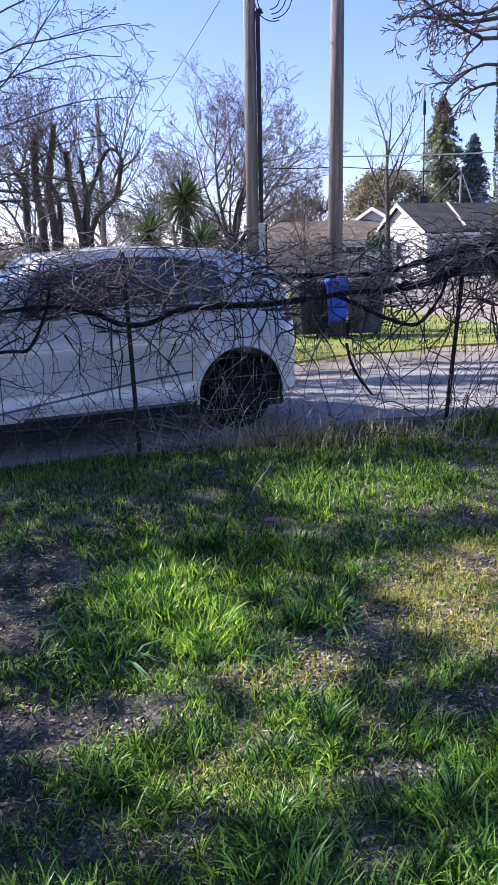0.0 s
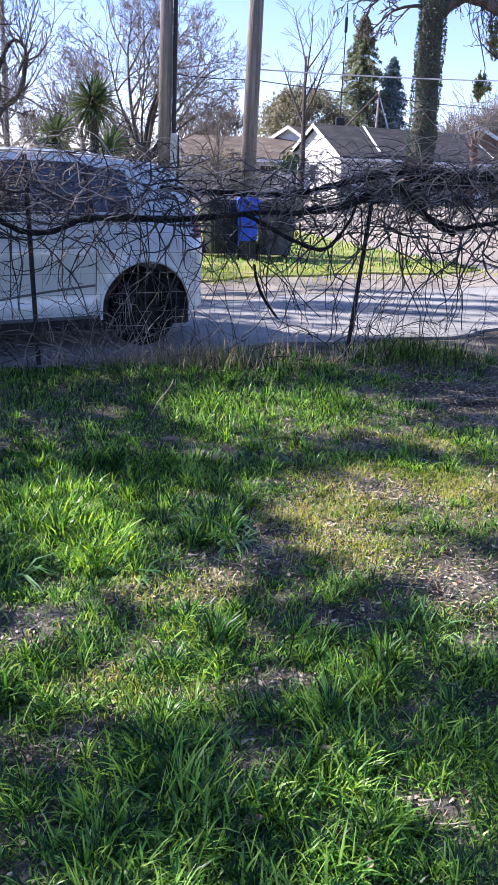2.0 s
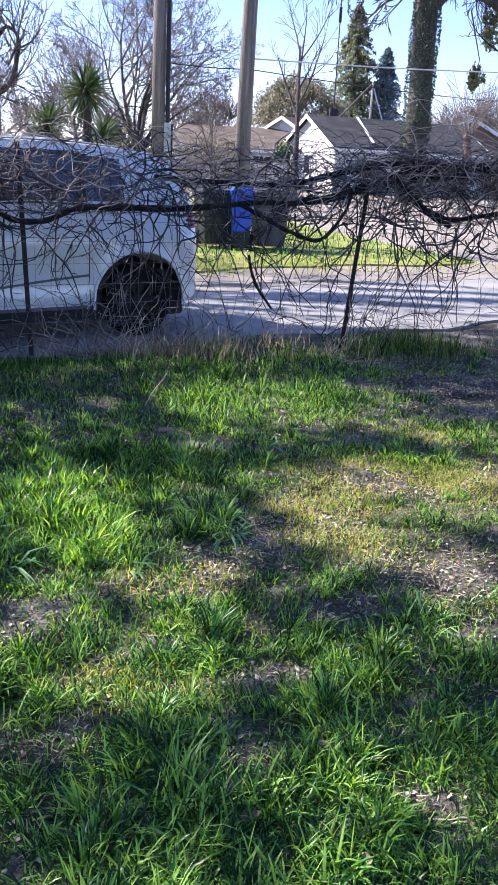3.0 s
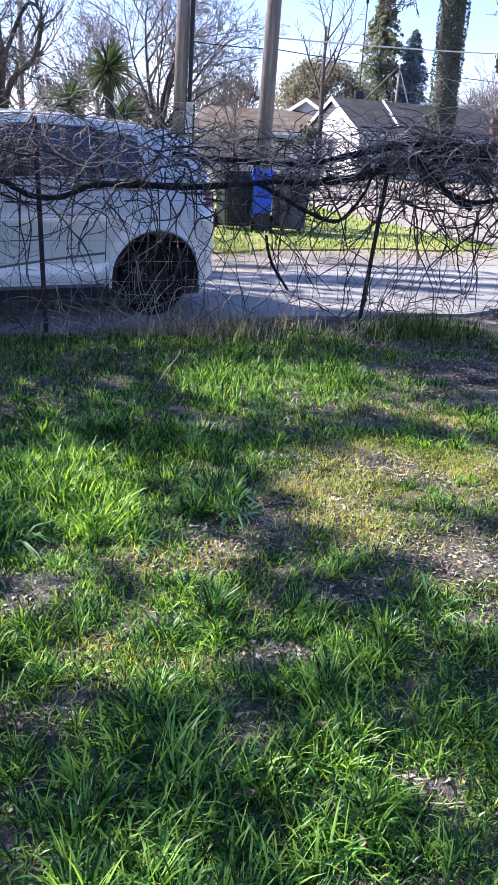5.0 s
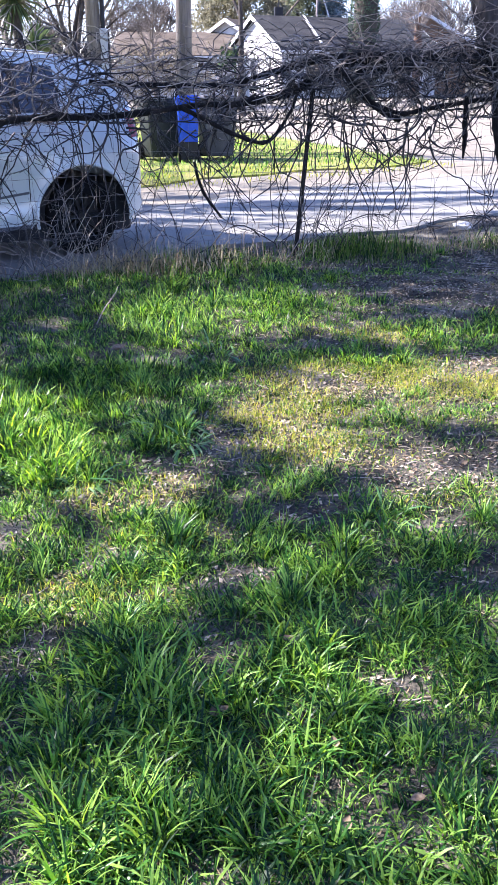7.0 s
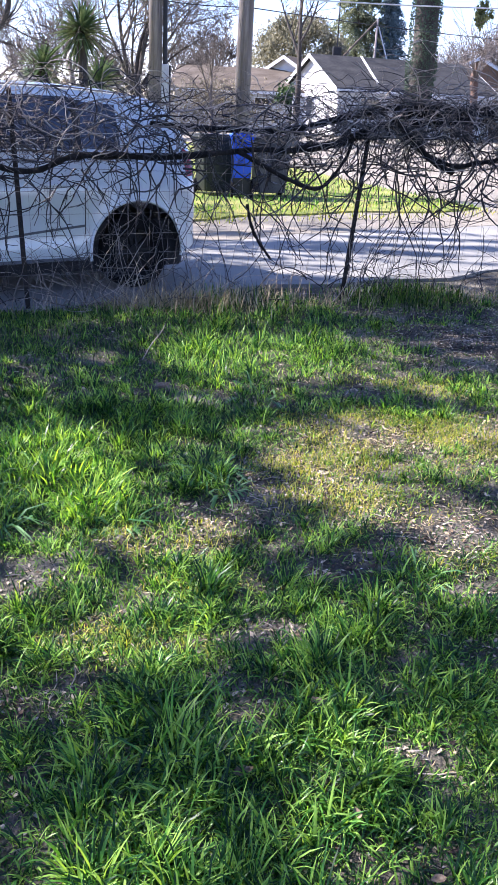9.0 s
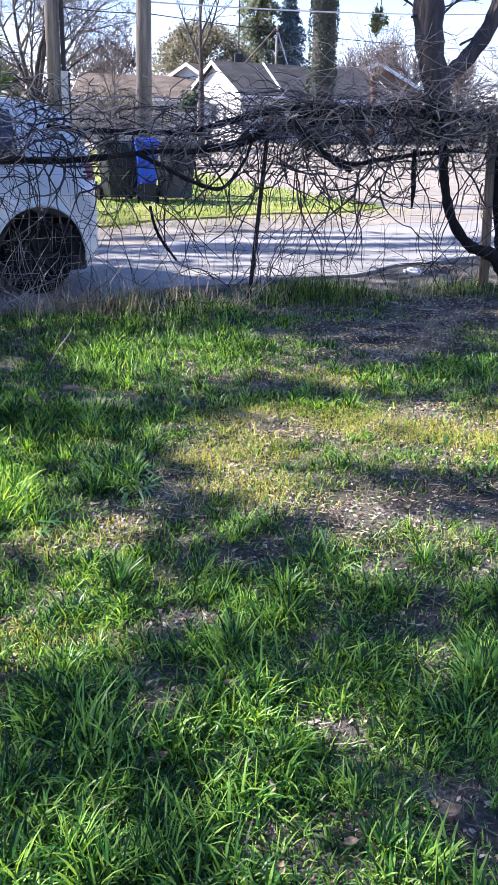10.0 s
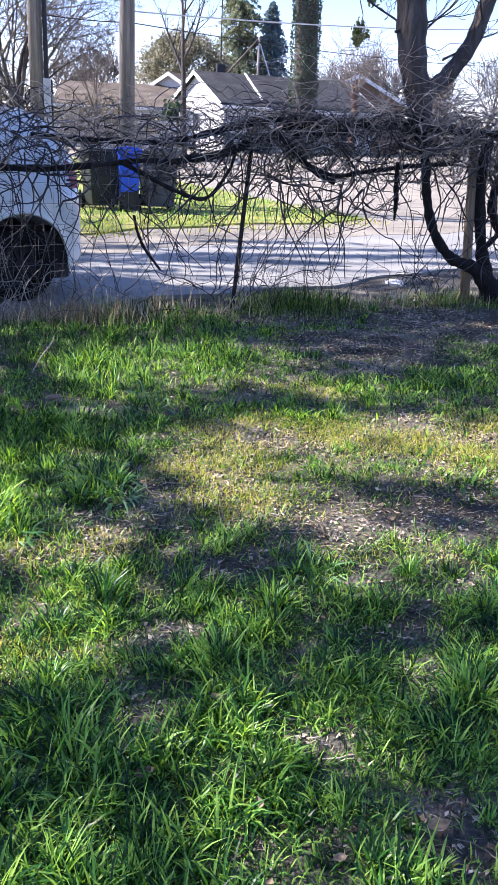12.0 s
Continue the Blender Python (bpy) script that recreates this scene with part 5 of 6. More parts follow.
# overhanging bare branches of a tree beside the lane
over = thing("overhanging_tree", "bare tree beside the lane with long thin overhanging branches", "tree", pose(-7.6, 14.5, 0))
p, r = smooth_path([(0, 0, -0.1, 0.2), (0.1, 0, 1.8, 0.17), (-0.1, 0.1, 3.6, 0.14), (0.1, 0, 6, 0.1)], 6)
put_part("trunk", tube_mesh("trunk", [(p, r)], M_bark, 12), over)
for k, (z, dz, ln) in enumerate([(2.4, 0.34, 4.6), (3.0, 0.22, 4.9), (3.5, 0.26, 4.9), (2.2, 0.16, 4.4), (4.4, 0.30, 4.6), (2.5, 0.05, 4.2), (4.9, 0.30, 4.2), (3.9, 0.38, 4.4), (2.9, 0.30, 4.9), (3.3, 0.12, 4.6), (2.0, 0.25, 3.9)]):
    o = []
    rg = np.random.default_rng(200 + k)
    grow(rg, np.array((0.0, 0.0, z)), np.array((1.0, rg.normal(-0.1, 0.2), dz)), ln, 0.026, 0, 3, o, kids=(15, 6, 3), ratio=0.30, wob=0.12, up=-0.03, spread=0.75, start=0.2, rmin=0.004, nseg=10)
    limb = put_part("limb", tube_mesh("limb", [(p, r) for d_, p, r in o if d_ == 0], M_bark, 7), over)
    put_part("twig_crown", tube_mesh("twig_crown", [(p, r) for d_, p, r in o if d_ > 0], M_bark, 3), limb, "thin twigs", "stuff")


# ---- added trees out of view whose crowns shade the yard ----
# where the added crowns leave gaps or hang thick, worked back from the ground: (x, y, radius x, radius y, strength) of
# the sunlit and the shaded spots
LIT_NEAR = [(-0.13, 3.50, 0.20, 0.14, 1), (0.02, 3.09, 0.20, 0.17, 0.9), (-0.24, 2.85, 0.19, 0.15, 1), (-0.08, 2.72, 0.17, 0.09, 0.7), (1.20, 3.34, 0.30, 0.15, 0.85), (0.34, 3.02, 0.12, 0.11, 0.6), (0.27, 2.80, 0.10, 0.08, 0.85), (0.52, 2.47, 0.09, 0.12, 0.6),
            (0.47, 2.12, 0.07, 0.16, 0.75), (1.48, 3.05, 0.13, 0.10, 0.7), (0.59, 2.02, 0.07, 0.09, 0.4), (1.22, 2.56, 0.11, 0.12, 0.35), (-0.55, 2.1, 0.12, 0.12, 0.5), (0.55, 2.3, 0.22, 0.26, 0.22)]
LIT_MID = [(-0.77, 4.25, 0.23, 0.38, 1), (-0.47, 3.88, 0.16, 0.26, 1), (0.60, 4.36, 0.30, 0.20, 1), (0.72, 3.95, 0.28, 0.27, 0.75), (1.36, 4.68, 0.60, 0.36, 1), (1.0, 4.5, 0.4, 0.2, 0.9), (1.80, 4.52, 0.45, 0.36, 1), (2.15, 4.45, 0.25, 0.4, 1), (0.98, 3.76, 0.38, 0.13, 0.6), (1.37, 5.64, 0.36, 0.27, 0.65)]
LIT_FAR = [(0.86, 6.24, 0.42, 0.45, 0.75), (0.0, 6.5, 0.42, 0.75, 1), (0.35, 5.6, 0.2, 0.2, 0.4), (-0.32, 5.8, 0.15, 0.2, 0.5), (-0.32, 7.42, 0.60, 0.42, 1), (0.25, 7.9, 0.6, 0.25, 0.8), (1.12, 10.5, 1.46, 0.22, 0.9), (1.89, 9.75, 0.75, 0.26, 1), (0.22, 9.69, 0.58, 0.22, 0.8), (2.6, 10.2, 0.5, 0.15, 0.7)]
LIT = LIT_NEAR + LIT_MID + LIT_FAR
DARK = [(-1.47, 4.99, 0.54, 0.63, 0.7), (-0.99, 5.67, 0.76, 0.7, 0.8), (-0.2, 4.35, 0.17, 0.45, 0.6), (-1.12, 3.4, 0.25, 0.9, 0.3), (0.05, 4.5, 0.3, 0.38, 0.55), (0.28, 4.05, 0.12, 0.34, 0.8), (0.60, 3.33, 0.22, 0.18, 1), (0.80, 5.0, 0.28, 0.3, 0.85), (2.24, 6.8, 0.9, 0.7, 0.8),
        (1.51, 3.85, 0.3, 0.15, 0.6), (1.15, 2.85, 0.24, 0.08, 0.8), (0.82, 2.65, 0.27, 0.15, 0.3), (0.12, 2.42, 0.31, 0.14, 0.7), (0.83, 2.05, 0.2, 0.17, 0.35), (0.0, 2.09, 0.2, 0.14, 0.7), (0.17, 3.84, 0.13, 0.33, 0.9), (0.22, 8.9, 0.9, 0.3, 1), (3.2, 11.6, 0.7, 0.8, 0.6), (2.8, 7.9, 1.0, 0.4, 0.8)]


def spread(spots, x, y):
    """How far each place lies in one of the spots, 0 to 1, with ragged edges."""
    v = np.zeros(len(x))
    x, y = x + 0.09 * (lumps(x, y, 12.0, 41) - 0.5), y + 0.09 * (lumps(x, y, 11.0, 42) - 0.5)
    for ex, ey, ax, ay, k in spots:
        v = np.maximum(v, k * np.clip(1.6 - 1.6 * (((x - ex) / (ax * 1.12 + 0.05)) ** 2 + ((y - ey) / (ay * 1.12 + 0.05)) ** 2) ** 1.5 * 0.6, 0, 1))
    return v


def added_shade_tree(label, seed, cy, half, n, size):
    """An added broad tree, unseen, west of the yard; its leaves are projected back from the shade wanted on the ground.
    """
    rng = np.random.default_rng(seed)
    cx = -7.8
    ob = thing("added_shade_tree", label, "tree", pose(cx, cy, 0))
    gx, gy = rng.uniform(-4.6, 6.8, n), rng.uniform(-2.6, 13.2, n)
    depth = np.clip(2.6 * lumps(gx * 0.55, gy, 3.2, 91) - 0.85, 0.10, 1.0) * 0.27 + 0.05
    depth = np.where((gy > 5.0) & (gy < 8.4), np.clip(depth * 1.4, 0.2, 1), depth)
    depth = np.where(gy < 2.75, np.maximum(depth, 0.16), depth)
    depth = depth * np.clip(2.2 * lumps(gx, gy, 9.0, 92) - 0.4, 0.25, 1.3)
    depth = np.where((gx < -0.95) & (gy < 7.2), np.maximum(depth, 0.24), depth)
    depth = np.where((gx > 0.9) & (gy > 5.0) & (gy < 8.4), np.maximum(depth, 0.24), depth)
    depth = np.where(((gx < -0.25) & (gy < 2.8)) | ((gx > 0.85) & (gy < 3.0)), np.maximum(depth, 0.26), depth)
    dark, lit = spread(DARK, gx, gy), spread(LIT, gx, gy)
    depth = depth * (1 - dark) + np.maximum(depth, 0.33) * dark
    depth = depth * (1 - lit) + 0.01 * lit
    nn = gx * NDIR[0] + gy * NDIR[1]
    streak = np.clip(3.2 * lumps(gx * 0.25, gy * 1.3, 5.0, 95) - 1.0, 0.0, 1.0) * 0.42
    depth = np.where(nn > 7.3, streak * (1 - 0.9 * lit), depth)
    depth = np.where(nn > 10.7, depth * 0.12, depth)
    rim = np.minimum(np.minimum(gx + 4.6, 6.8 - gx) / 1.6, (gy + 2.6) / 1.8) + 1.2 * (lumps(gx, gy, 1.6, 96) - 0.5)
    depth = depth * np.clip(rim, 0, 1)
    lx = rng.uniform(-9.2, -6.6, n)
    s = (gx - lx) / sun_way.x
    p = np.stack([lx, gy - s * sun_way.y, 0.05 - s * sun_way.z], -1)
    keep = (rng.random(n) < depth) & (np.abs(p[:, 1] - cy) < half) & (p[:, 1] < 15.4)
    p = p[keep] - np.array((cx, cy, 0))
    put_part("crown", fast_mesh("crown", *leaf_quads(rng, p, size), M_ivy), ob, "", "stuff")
    put_part("trunk", tube_mesh("trunk", [([(0, 0, -0.2), (0.1, 0.1, 2.8), (0, 0, 8.0)], [0.2, 0.13, 0.05])], M_bark, 12), ob)
    for k in range(6):
        a = rng.uniform(0, 6.28)
        q0 = np.array((0.05, 0.05, rng.uniform(2.4, 5.5)))
        q1 = np.array((1.2 * math.cos(a), half * 0.8 * math.sin(a), q0[2] + rng.uniform(0.4, 2.0)))
        pp, rr = smooth_path([(*q0, 0.022), (*((q0 + q1) / 2 + rng.normal(0, 0.15, 3)), 0.014), (*q1, 0.006)], 5)
        put_part("limb", tube_mesh("limb", [(pp, rr)], M_bark, 7), ob)
    return ob


# three added trees, out of view, that only shape the light
added_shade_tree("added unseen leafy tree that shades the yard", 1, 2.6, 2.6, 182000, 0.09)
added_shade_tree("second added unseen leafy tree that shades the yard", 2, 7.4, 2.25, 182000, 0.09)
added_shade_tree("added unseen leafy tree that shades the lane", 3, 12.5, 2.9, 182000, 0.09)


# ---- grass and litter ----
def blades(name, x, y, h, w, rng, material, lean=0.5, way=None, droop=1.05, simple=False, least=0.10):
    n = len(x)
    z = yard_height(x, y) - 0.005
    a = rng.uniform(0, 6.283, n) if way is None else way
    tilt = np.minimum(np.abs(rng.normal(0, lean, n)) + least, 1.5)
    dx, dy = np.cos(a), np.sin(a)
    face = a + np.pi / 2 + rng.normal(0, 0.6, n)
    sx, sy = np.cos(face) * w / 2, np.sin(face) * w / 2
    rows = []
    px, py, pz = x, y, z
    last = 0.0
    for t, wt in ((0, 0.8), (0.5, 0.9), (1.0, 0.0)) if simple else ((0, 0.7), (0.36, 1.0), (0.72, 0.75), (1.0, 0.0)):
        ang = np.minimum(tilt * (0.40 + droop * (t + last) / 2), 2.3)
        px, py, pz = px + dx * h * (t - last) * np.sin(ang), py + dy * h * (t - last) * np.sin(ang), pz + h * (t - last) * np.cos(ang)
        last = t
        if wt:
            rows.append(np.stack([px - sx * wt, py - sy * wt, pz], -1))
            rows.append(np.stack([px + sx * wt, py + sy * wt, pz], -1))
        else:
            rows.append(np.stack([px, py, pz], -1))
    v = np.stack(rows, 1).reshape(-1, 3)
    b = np.arange(n)[:, None] * len(rows)
    f = np.concatenate([b + np.array(t) for t in (((0, 1, 3), (0, 3, 2), (2, 3, 4)) if simple else ((0, 1, 3), (0, 3, 2), (2, 3, 5), (2, 5, 4), (4, 5, 6)))])
    return fast_mesh(name, v, f, material, True)


def scatter(rng, n, x0, x1, y0, y1, dens):
    x, y = rng.uniform(x0, x1, n), rng.uniform(y0, y1, n)
    k = rng.random(n) < dens(x, y)
    return x[k], y[k]


def green_density(x, y):
    d = (0.35 + 0.65 * lumps(x, y, 3.0, 11)) * np.clip(2.4 * lumps(x, y, 15.0, 13) - 0.35, 0.35, 1.15)
    d *= np.clip(1 - 1.1 * field(BARE, x, y), 0.07, 1)
    d *= 1 - 0.82 * field(DRY_LIT, x, y)
    d = np.maximum(d, field(TALL, x, y))
    d *= np.clip((fence_y(x) + 0.1 - y) / 0.35, 0, 1)
    return d * np.clip(0.55 + (x + 2.2) / 2.0, 0.35, 1)


def close_turf(x, y):
    """Dense turf before the fence, thinning out towards the rest of the yard."""
    rag = 0.9 * (lumps(x, y, 4.0, 25) - 0.5)
    rim = np.minimum(np.minimum((x + 1.15 + 0.6 * np.clip(y - 2.6, 0, 3)) / 0.3, (1.85 + 0.6 * np.clip(y - 2.6, 0, 3) - x) / 0.3), (y - 1.5) / 0.2)
    return green_density(x, y) * np.clip(rim + rag, 0, 1)


rng = np.random.default_rng(1001)


def tufts(area, per, x0, x1, y0, y1, hs, sig, lean):
    """Tufts whose blades spring from a crown and lean outwards: tufts a square metre, blades each, blade height, crown spread."""
    tx, ty = scatter(rng, int(area * (x1 - x0) * (y1 - y0)), x0, x1, y0, y1, close_turf if 1.5 < y0 < 4 and x0 < 2 else green_density)
    size = rng.uniform(0.5, 1.3, len(tx)) * (0.5 + 0.5 * lumps(tx, ty, 4.0, 12) + 0.38 * lumps(tx, ty, 15.0, 13)) * (1 + 0.65 * field(TALL, tx, ty)) * (1 - 0.58 * field(BARE, tx, ty)) * (1 - 0.45 * field(DRY_LIT, tx, ty))
    comb = 6.283 * lumps(tx, ty, 5.0, 15)                  # neighbouring tufts lean the same way
    k = np.repeat(np.arange(len(tx)), np.maximum(3, 0.78 * per * rng.uniform(0.5, 1.4, len(tx)) * np.clip(size, 0.4, 1.3)).astype(int))
    way = rng.uniform(0, 6.283, len(k))
    off = np.abs(rng.normal(0, sig, len(k))) * (0.5 + 0.7 * size[k])
    x, y = tx[k] + np.cos(way) * off, ty[k] + np.sin(way) * off
    h = hs * size[k] * rng.uniform(0.45, 1.4, len(k)) * np.clip(1.25 - 6.0 * off, 0.45, 1.25)
    w = rng.uniform(0.0026, 0.0068, len(k)) * (1 + 0.07 * y0) * np.clip(0.6 + 0.4 * size[k], 0.6, 1.3)
    way = np.where(rng.random(len(k)) < 0.3, comb[k] + rng.normal(0, 0.5, len(k)), way + rng.normal(0, 0.45, len(k)))
    ob = new("grass", blades("grass", x, y, h, w, rng, M_grass, lean + np.clip(7.0 * off, 0, 0.7), way, 1.5, simple=y0 > 2, least=0.30))
    tagged(ob, "fresh green uneven tufted grass growing from the soil", "grass", kind="stuff")


for row in ((1700, 14, -1.1, 1.8, 1.55, 3.0, 0.066, 0.012, 0.7), (60, 100, -1.1, 1.8, 1.55, 3.0, 0.072, 0.032, 0.5),
            (1250, 13, -2.1, 2.6, 3.0, 5.0, 0.052, 0.012, 0.7), (44, 100, -2.1, 2.6, 3.0, 5.0, 0.070, 0.034, 0.4),
            (560, 12, -3.2, 4.2, 5.0, 8.6, 0.054, 0.014, 0.7), (24, 100, -3.2, 4.2, 5.0, 8.6, 0.075, 0.045, 0.4),
            (30, 10, -5, 6, -3.0, 1.5, 0.11, 0.02, 0.7), (30, 10, 2.7, 6.5, 1.5, 5.0, 0.11, 0.02, 0.7)):
    tufts(*row)
# close sward between the tufts, half of it darkened for the shaded gaps
for n, x0, x1, y0, y1 in ((90000, -1.2, 1.9, 1.5, 3.0), (110000, -2.2, 2.7, 3.0, 5.0), (90000, -3.2, 4.0, 5.0, 8.0)):
    x, y = scatter(rng, n, x0, x1, y0, y1, lambda x, y: np.clip(1.7 * close_turf(x, y), 0, 1))
    for half, mat, hi, lab in ((0, M_undergrass, 0.058, "fine short grass darkened for the shade between taller tufts"), (1, M_grass, 0.062, "close green sward of fine short blades")):
        k = len(x[half::2])
        ob = new("short_grass", blades("short_grass", x[half::2], y[half::2], rng.uniform(0.018, hi, k), rng.uniform(0.0024, 0.0054, k) * (1 + 0.08 * y0), rng, mat, 1.0, droop=1.5, simple=True, least=0.40))
        tagged(ob, lab, "grass", kind="stuff")
# thinner turf round about
for n, x0, x1, y0, y1 in ((64000, -5, 6.5, -3.4, 1.75), (18000, -5, -0.9, 1.5, 5.0), (26000, 1.6, 6.5, 1.5, 6.0)):
    x, y = scatter(rng, n, x0, x1, y0, y1, lambda x, y: np.clip(2.2 * green_density(x, y), 0, 1) * np.clip((y + 3.4) / 1.5, 0, 1) * np.clip(1.2 * lumps(x, y, 1.4, 24) + 0.2, 0, 1))
    ob = new("short_grass", blades("short_grass", x, y, rng.uniform(0.04, 0.10, len(x)), rng.uniform(0.010, 0.020, len(x)), rng, M_grass, 1.0, droop=1.5, simple=True, least=0.40))
    tagged(ob, "thin patchy green grass at the edge of the yard", "grass", kind="stuff")
# thin dry turf and yellow blades that colour in sunlit patches, withered grass on the worn spots
# the two extra spots only turn sunlit green grass yellow
x, y = scatter(rng, 280000, -1.3, 3.0, 2.5, 6.0, lambda x, y: (field(DRY_LIT, x, y) + field([(-0.14, 2.90, 0.30, 0.20, 0.55), (0.03, 3.12, 0.2, 0.12, 0.35)], x, y)) * np.clip(2.2 * lumps(x, y, 9.0, 21) - 0.4, 0.1, 1))
ob = new("dry_sunlit_grass", blades("dry_sunlit_grass", x, y, rng.uniform(0.015, 0.055, len(x)), rng.uniform(0.0028, 0.0060, len(x)), rng, M_yellowgrass, 1.4, droop=1.8, simple=True))
tagged(ob, "sparse short grass, dry yellow and coloured as sunlit", "grass", kind="stuff")
x, y = scatter(rng, 90000, -3.2, 3.4, 1.5, 7.6, lambda x, y: (0.06 + 0.22 * field(BARE, x, y) + field([(-0.85, 2.45, 0.42, 0.5, 0.75), (-1.6, 6.6, 1.5, 0.5, 1.0), (-2.2, 5.4, 0.8, 0.7, 0.5), (-0.5, 3.0, 0.3, 0.2, 0.4)], x, y)) * (0.2 + 0.8 * lumps(x, y, 8.0, 22)))
ob = new("withered_grass", blades("withered_grass", x, y, rng.uniform(0.02, 0.075, len(x)), rng.uniform(0.0022, 0.005, len(x)), rng, M_greygrass, 1.2, simple=True))
tagged(ob, "thin withered grey-green grass lying over soil", "grass", kind="stuff")
x = rng.uniform(-3.3, 0.2, 26000)
y = fence_y(x) - np.abs(rng.normal(0.0, 0.75, len(x))) + 0.1
k = rng.random(len(x)) < np.clip(0.25 - x * 0.5, 0, 1)
x, y = x[k], y[k]
for half, mat, lab in ((0, M_undergrass, "dark grey-green weeds under the fence"), (1, M_grass, "dark green weeds in the shade of the fence")):
    ob = new("shade_weeds", blades("shade_weeds", x[half::2], y[half::2], rng.uniform(0.03, 0.09, len(x[half::2])), rng.uniform(0.003, 0.007, len(x[half::2])), rng, mat, 1.3, simple=True))
    tagged(ob, lab, "grass", kind="stuff")
# tussocks of lush grass, the strongest coloured as sunlit, and clumps of broad strap leaves
for tx, ty, rx, ry, s in TALL:
    if s < 0.6:
        continue
    k = int(420 * s)
    way = rng.uniform(0, 6.283, k)
    off = np.sqrt(rng.random(k)) * 0.9
    x, y = tx + rx * off * np.cos(way), ty + ry * off * np.sin(way)
    ob = new("grass_tussock", blades("grass_tussock", x, y, rng.uniform(0.06, 0.16, k) * (1.0 if s > 0.85 else 0.8), rng.uniform(0.004, 0.009, k), rng, M_lush if s > 0.85 else M_grass, 0.9, way + rng.normal(0, 0.5, k), 1.6, least=0.35))
    tagged(ob, "lush tussock of broad arching green grass leaves", "grass", kind="stuff")
for tx, ty, spread_r, k, size in ((-0.98, 3.86, 0.12, 46, 0.30), (-0.82, 3.55, 0.10, 34, 0.27), (-1.02, 4.3, 0.12, 30, 0.28), (0.03, 4.08, 0.10, 40, 0.24), (0.12, 3.92, 0.06, 22, 0.20), (0.86, 3.22, 0.07, 24, 0.18), (-0.32, 3.62, 0.08, 22, 0.19), (0.30, 5.2, 0.12, 26, 0.24)):
    way = rng.uniform(0, 6.283, k)
    off = np.sqrt(rng.random(k)) * spread_r
    ob = new("leaf_clump", blades("leaf_clump", tx + off * np.cos(way), ty + off * np.sin(way), size * rng.uniform(0.5, 1.05, k), rng.uniform(0.009, 0.015, k), rng, M_strap, 1.6, way + rng.normal(0, 0.35, k), 1.9, least=0.75))
    tagged(ob, "clump of long arching blue-green strap leaves in grass", "plant", "leaf clumps in the yard")
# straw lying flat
x, y = scatter(rng, 110000, -2.2, 3.2, 1.4, 8.3, lambda x, y: (0.04 + 0.75 * field(DRY_LIT, x, y) + 0.30 * field(BARE, x, y) * lumps(x, y, 5.0, 5)) * np.clip((x + 1.4) / 1.2, 0.2, 1))
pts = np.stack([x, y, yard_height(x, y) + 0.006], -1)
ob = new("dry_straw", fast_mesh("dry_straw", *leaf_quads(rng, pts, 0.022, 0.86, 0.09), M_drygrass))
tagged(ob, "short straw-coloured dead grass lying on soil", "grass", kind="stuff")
x = np.concatenate([rng.normal(-0.22, 0.36, 1700), rng.uniform(0.4, 4.5, 800), rng.uniform(-3.2, -0.8, 90)])
y = fence_y(x) + rng.normal(-0.08, 0.18, len(x))
ob = new("dry_stalks", blades("dry_stalks", x, y, rng.uniform(0.06, 0.15, len(x)) * rng.uniform(0.8, 2.2, len(x)), rng.uniform(0.003, 0.0065, len(x)), rng, M_drygrass, 0.9))
tagged(ob, "tall straw-coloured weeds along the fence foot", "grass", kind="stuff")
# weeds under the fence and on the verge
x = np.concatenate([rng.uniform(-0.6, 5, 3000), rng.uniform(0.5, 5, 6000)])
y = fence_y(x) + rng.normal(-0.04, 0.22, len(x))
lush = lumps(x, y, 3.5, 23)
k = rng.random(len(x)) < np.clip(2.6 * lush - 0.7, 0.08, 1)
x, y, lush = x[k], y[k], lush[k]
ob = new("fence_weeds", blades("fence_weeds", x, y, rng.uniform(0.04, 0.14, len(x)) * (0.6 + 1.3 * lush), rng.uniform(0.004, 0.008, len(x)), rng, M_undergrass, 0.7))
tagged(ob, "dark green weeds along the foot of the fence", "grass", kind="stuff")
# broken twigs lying about
x, y = scatter(rng, 16000, -2.6, 3.2, 1.5, 8.0, lambda x, y: 0.03 + 0.5 * field(BARE, x, y) * (0.3 + 0.7 * lumps(x, y, 6.0, 17)))
sticks = []
for px, py, pz in zip(x, y, yard_height(x, y)):
    a, ln = rng.uniform(0, 6.283), rng.uniform(0.012, 0.05) * (1 + 0.04 * py)
    dx, dy = math.cos(a) * ln, math.sin(a) * ln
    sticks.append((np.array([(px - dx, py - dy, pz + 0.004), (px + 0.2 * dy, py - 0.2 * dx, pz + 0.010), (px + dx, py + dy, pz + rng.uniform(0.004, 0.02))]), np.array([0.0012, 0.0018, 0.001]) * rng.uniform(0.7, 1.5)))
ob = new("twig_litter", tube_mesh("twig_litter", sticks, M_canepale, 3))
tagged(ob, "short broken twigs strewn on worn soil", "litter", kind="stuff")
# leaf litter
x, y = scatter(rng, 80000, -2.9, 3.4, 1.4, 8.2, lambda x, y: 0.10 + 0.35 * field(DRY_LIT, x, y) + 0.9 * field(BARE, x, y) * (0.3 + 0.7 * lumps(x, y, 6.0, 7)))
pts = np.stack([x, y, yard_height(x, y) + 0.006], -1)
ob = new("leaf_litter", fast_mesh("leaf_litter", *leaf_quads(rng, pts, 0.012, 0.75), M_litter))
tagged(ob, "small dead leaves and chips strewn on soil", "leaf litter", kind="stuff")


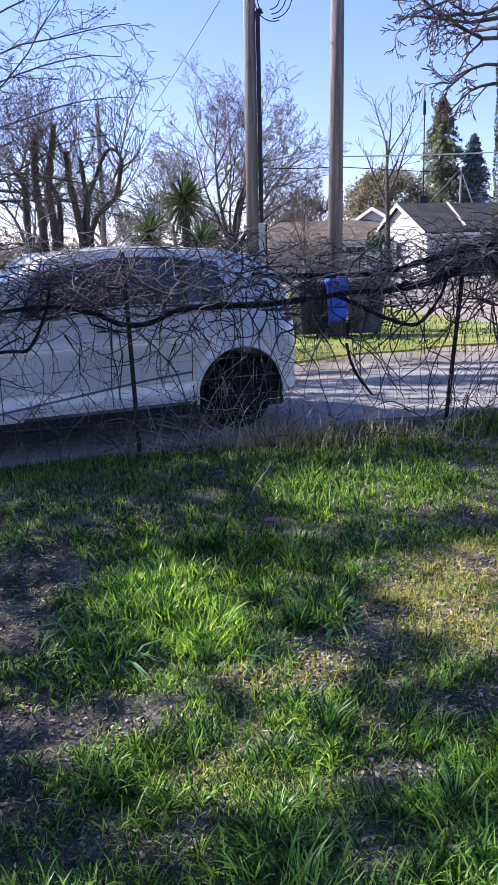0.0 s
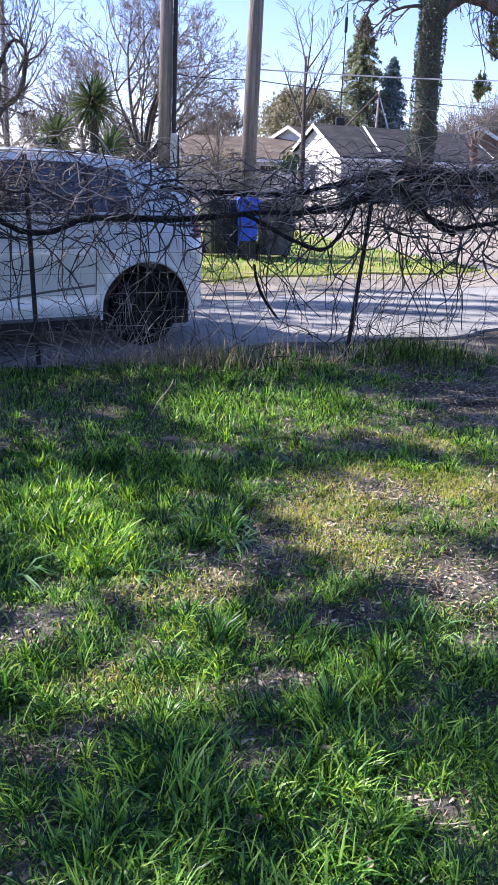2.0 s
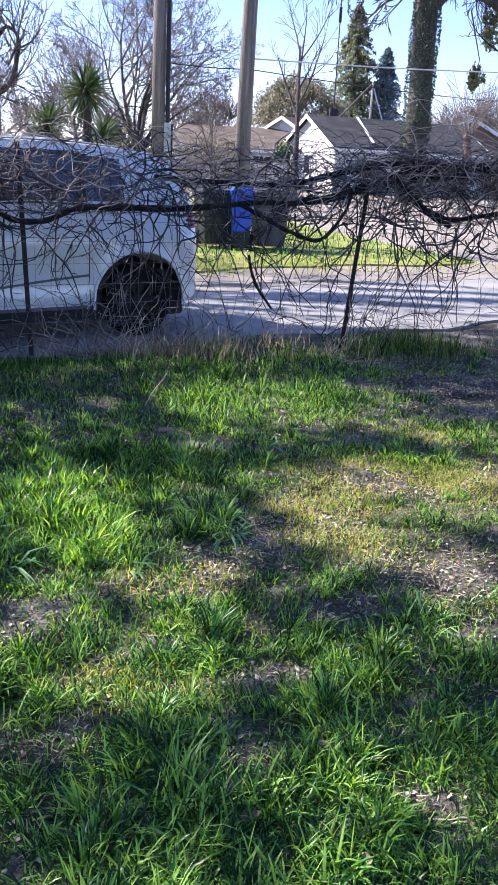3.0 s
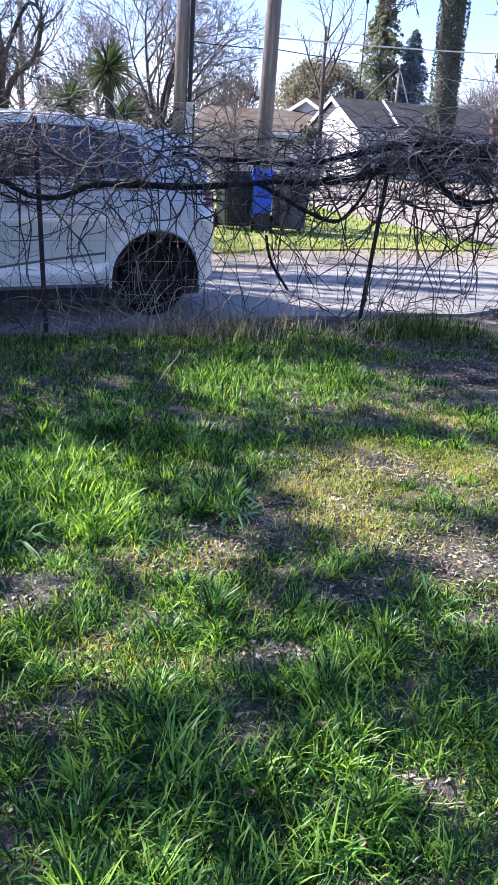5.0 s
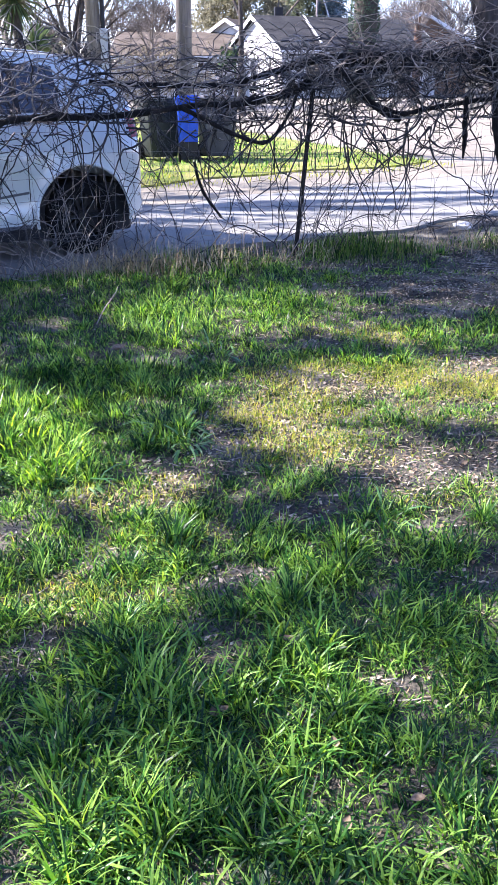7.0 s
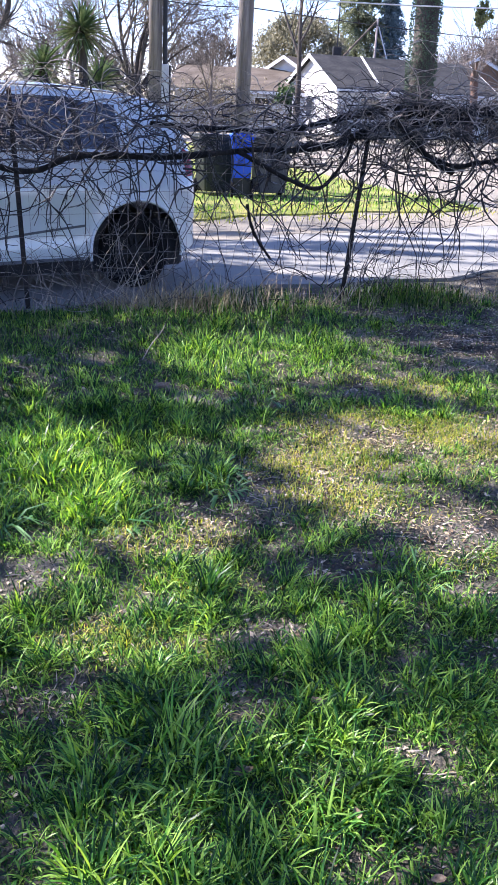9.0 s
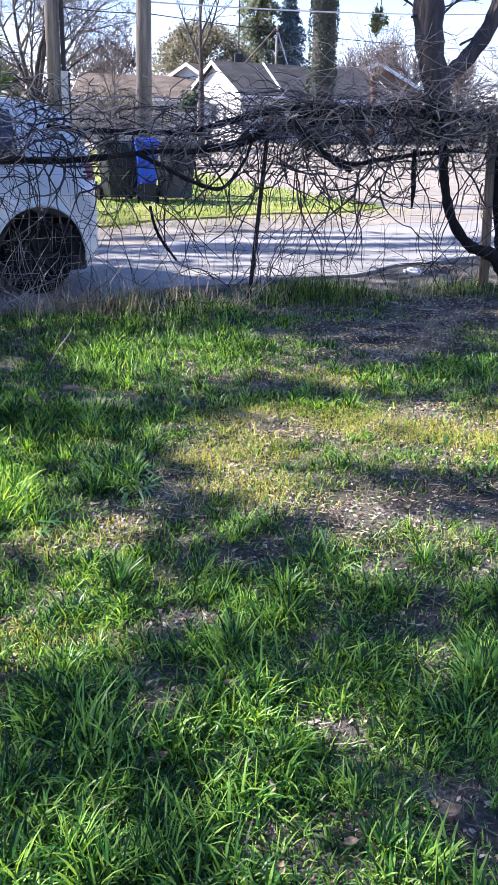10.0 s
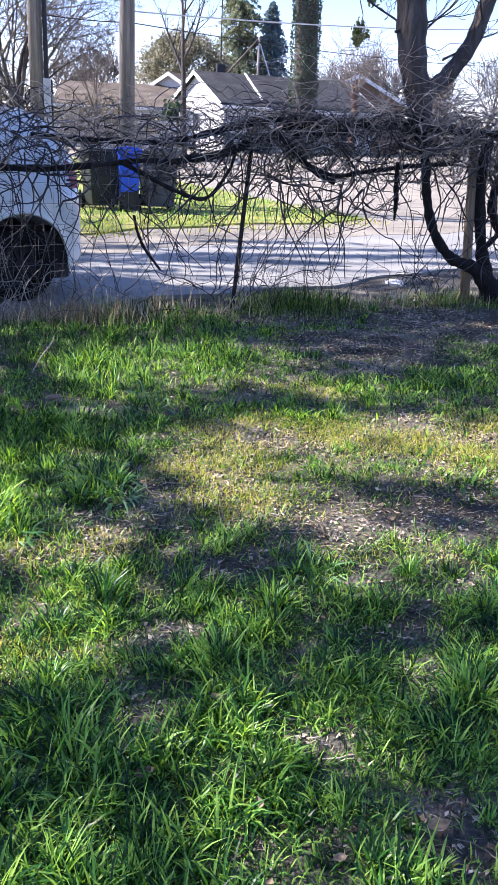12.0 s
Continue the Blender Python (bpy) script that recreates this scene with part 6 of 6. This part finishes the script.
x, y = scatter(rng, 40000, -2.9, 3.4, 1.4, 8.2, lambda x, y: 0.05 + 0.30 * field(DRY_LIT, x, y) + 0.7 * field(BARE, x, y) * np.clip((x + 1.3) / 1.2, 0.2, 1) * (0.2 + 0.8 * lumps(x, y, 7.0, 8)))
pts = np.stack([x, y, yard_height(x, y) + 0.005], -1)
ob = new("wood_chips", fast_mesh("wood_chips", *leaf_quads(rng, pts, 0.008, 0.7), M_chip))
tagged(ob, "tiny pale chips and grit strewn over bare soil", "litter", kind="stuff")


def fallen_leaf(label, x, y, size, turn):
    v, f = [], []
    n = 8
    for i in range(n + 1):
        t = i / n
        w = size * 0.30 * math.sin(math.pi * t ** 0.8) + 0.001
        for s in (-1, 0, 1):
            v.append((size * (t - 0.5), s * w, 0.010 + 0.75 * w * abs(s) + 0.9 * size * (t - 0.5) ** 2))
    for i in range(n):
        for s in (0, 1):
            a = i * 3 + s
            f.append((a, a + 3, a + 4, a + 1))
    ob = new("fallen_leaf", mesh_of("fallen_leaf", v, f, M_litter, True))
    ob.matrix_world = pose(x, y, float(yard_height(np.array([x]), np.array([y]))[0]) + 0.015, 8, -6, turn)
    tagged(ob, label, "leaf", "fallen leaves in the grass")


for x, y, s, a in ((0.21, 2.2, 0.055, 20), (0.48, 2.06, 0.035, 100), (-0.28, 5.3, 0.10, 40), (0.64, 1.88, 0.04, 200), (0.47, 1.83, 0.04, 60), (0.41, 2.46, 0.05, 150), (0.9, 1.95, 0.06, 10), (0.36, 3.85, 0.05, 70), (1.3, 3.66, 0.04, 20)):
    fallen_leaf("curled pale brown dead leaf lying in the grass", x, y, s, a)
# crumpled white plastic beyond the fence
bm = bmesh.new()
bmesh.ops.create_icosphere(bm, subdivisions=3, radius=0.09)
for v in bm.verts:
    k = 1 + 0.5 * noise.noise(v.co * 14) + 0.3 * noise.noise(v.co * 31)
    v.co = Vector((v.co.x * k * 1.1, v.co.y * k * 0.6, v.co.z * k * 0.42))
ob = part("plastic_bag", bm, M_paper, None)
ob.matrix_world = pose(3.04, 9.3, 0.05, 0, 0, -20)
tagged(ob, "crumpled white plastic bag lying beyond the fence", "litter")
# turf on the verge
x, y = scatter(rng, 16000, -6, 5, 13, 24, lambda x, y: (0.3 + 0.7 * lumps(x, y, 2.0, 4)) * ((y - 14.3 - 0.52 * (x - 1.5) > 0.5) & (x < 4.6 - (y - 16.5) * 0.36)))
ob = new("verge_grass", blades("verge_grass", x, y, rng.uniform(0.05, 0.14, len(x)), rng.uniform(0.012, 0.022, len(x)), rng, M_grass, 0.7))
ob.location.z = 0.06
tagged(ob, "short green grass on the verge", "grass", kind="stuff")
x, y = scatter(rng, 9000, -6, 5, 12.5, 20, lambda x, y: (0.2 + 0.8 * lumps(x, y, 2.5, 6)) * ((y - 14.3 - 0.52 * (x - 1.5) > -0.6) & (y - 14.3 - 0.52 * (x - 1.5) < 1.6) & (x < 4.6 - (y - 16.5) * 0.36)))
ob = new("verge_straw", blades("verge_straw", x, y, rng.uniform(0.04, 0.10, len(x)), rng.uniform(0.010, 0.018, len(x)), rng, M_yellowgrass, 0.7))
ob.location.z = 0.06
tagged(ob, "yellowing grass along the edge of the verge", "grass", kind="stuff")
# a pale fallen branch in the yard
stick = new("fallen_branch", tube_mesh("fallen_branch", [smooth_path([(-0.47, 5.85, 0.03, 0.004), (-0.43, 6.0, 0.09, 0.004), (-0.37, 6.15, 0.15, 0.0035), (-0.35, 6.2, 0.19, 0.002)], 5)], M_canepale, 6))
tagged(stick, "thin pale dead branch lying in tall grass", "branch")
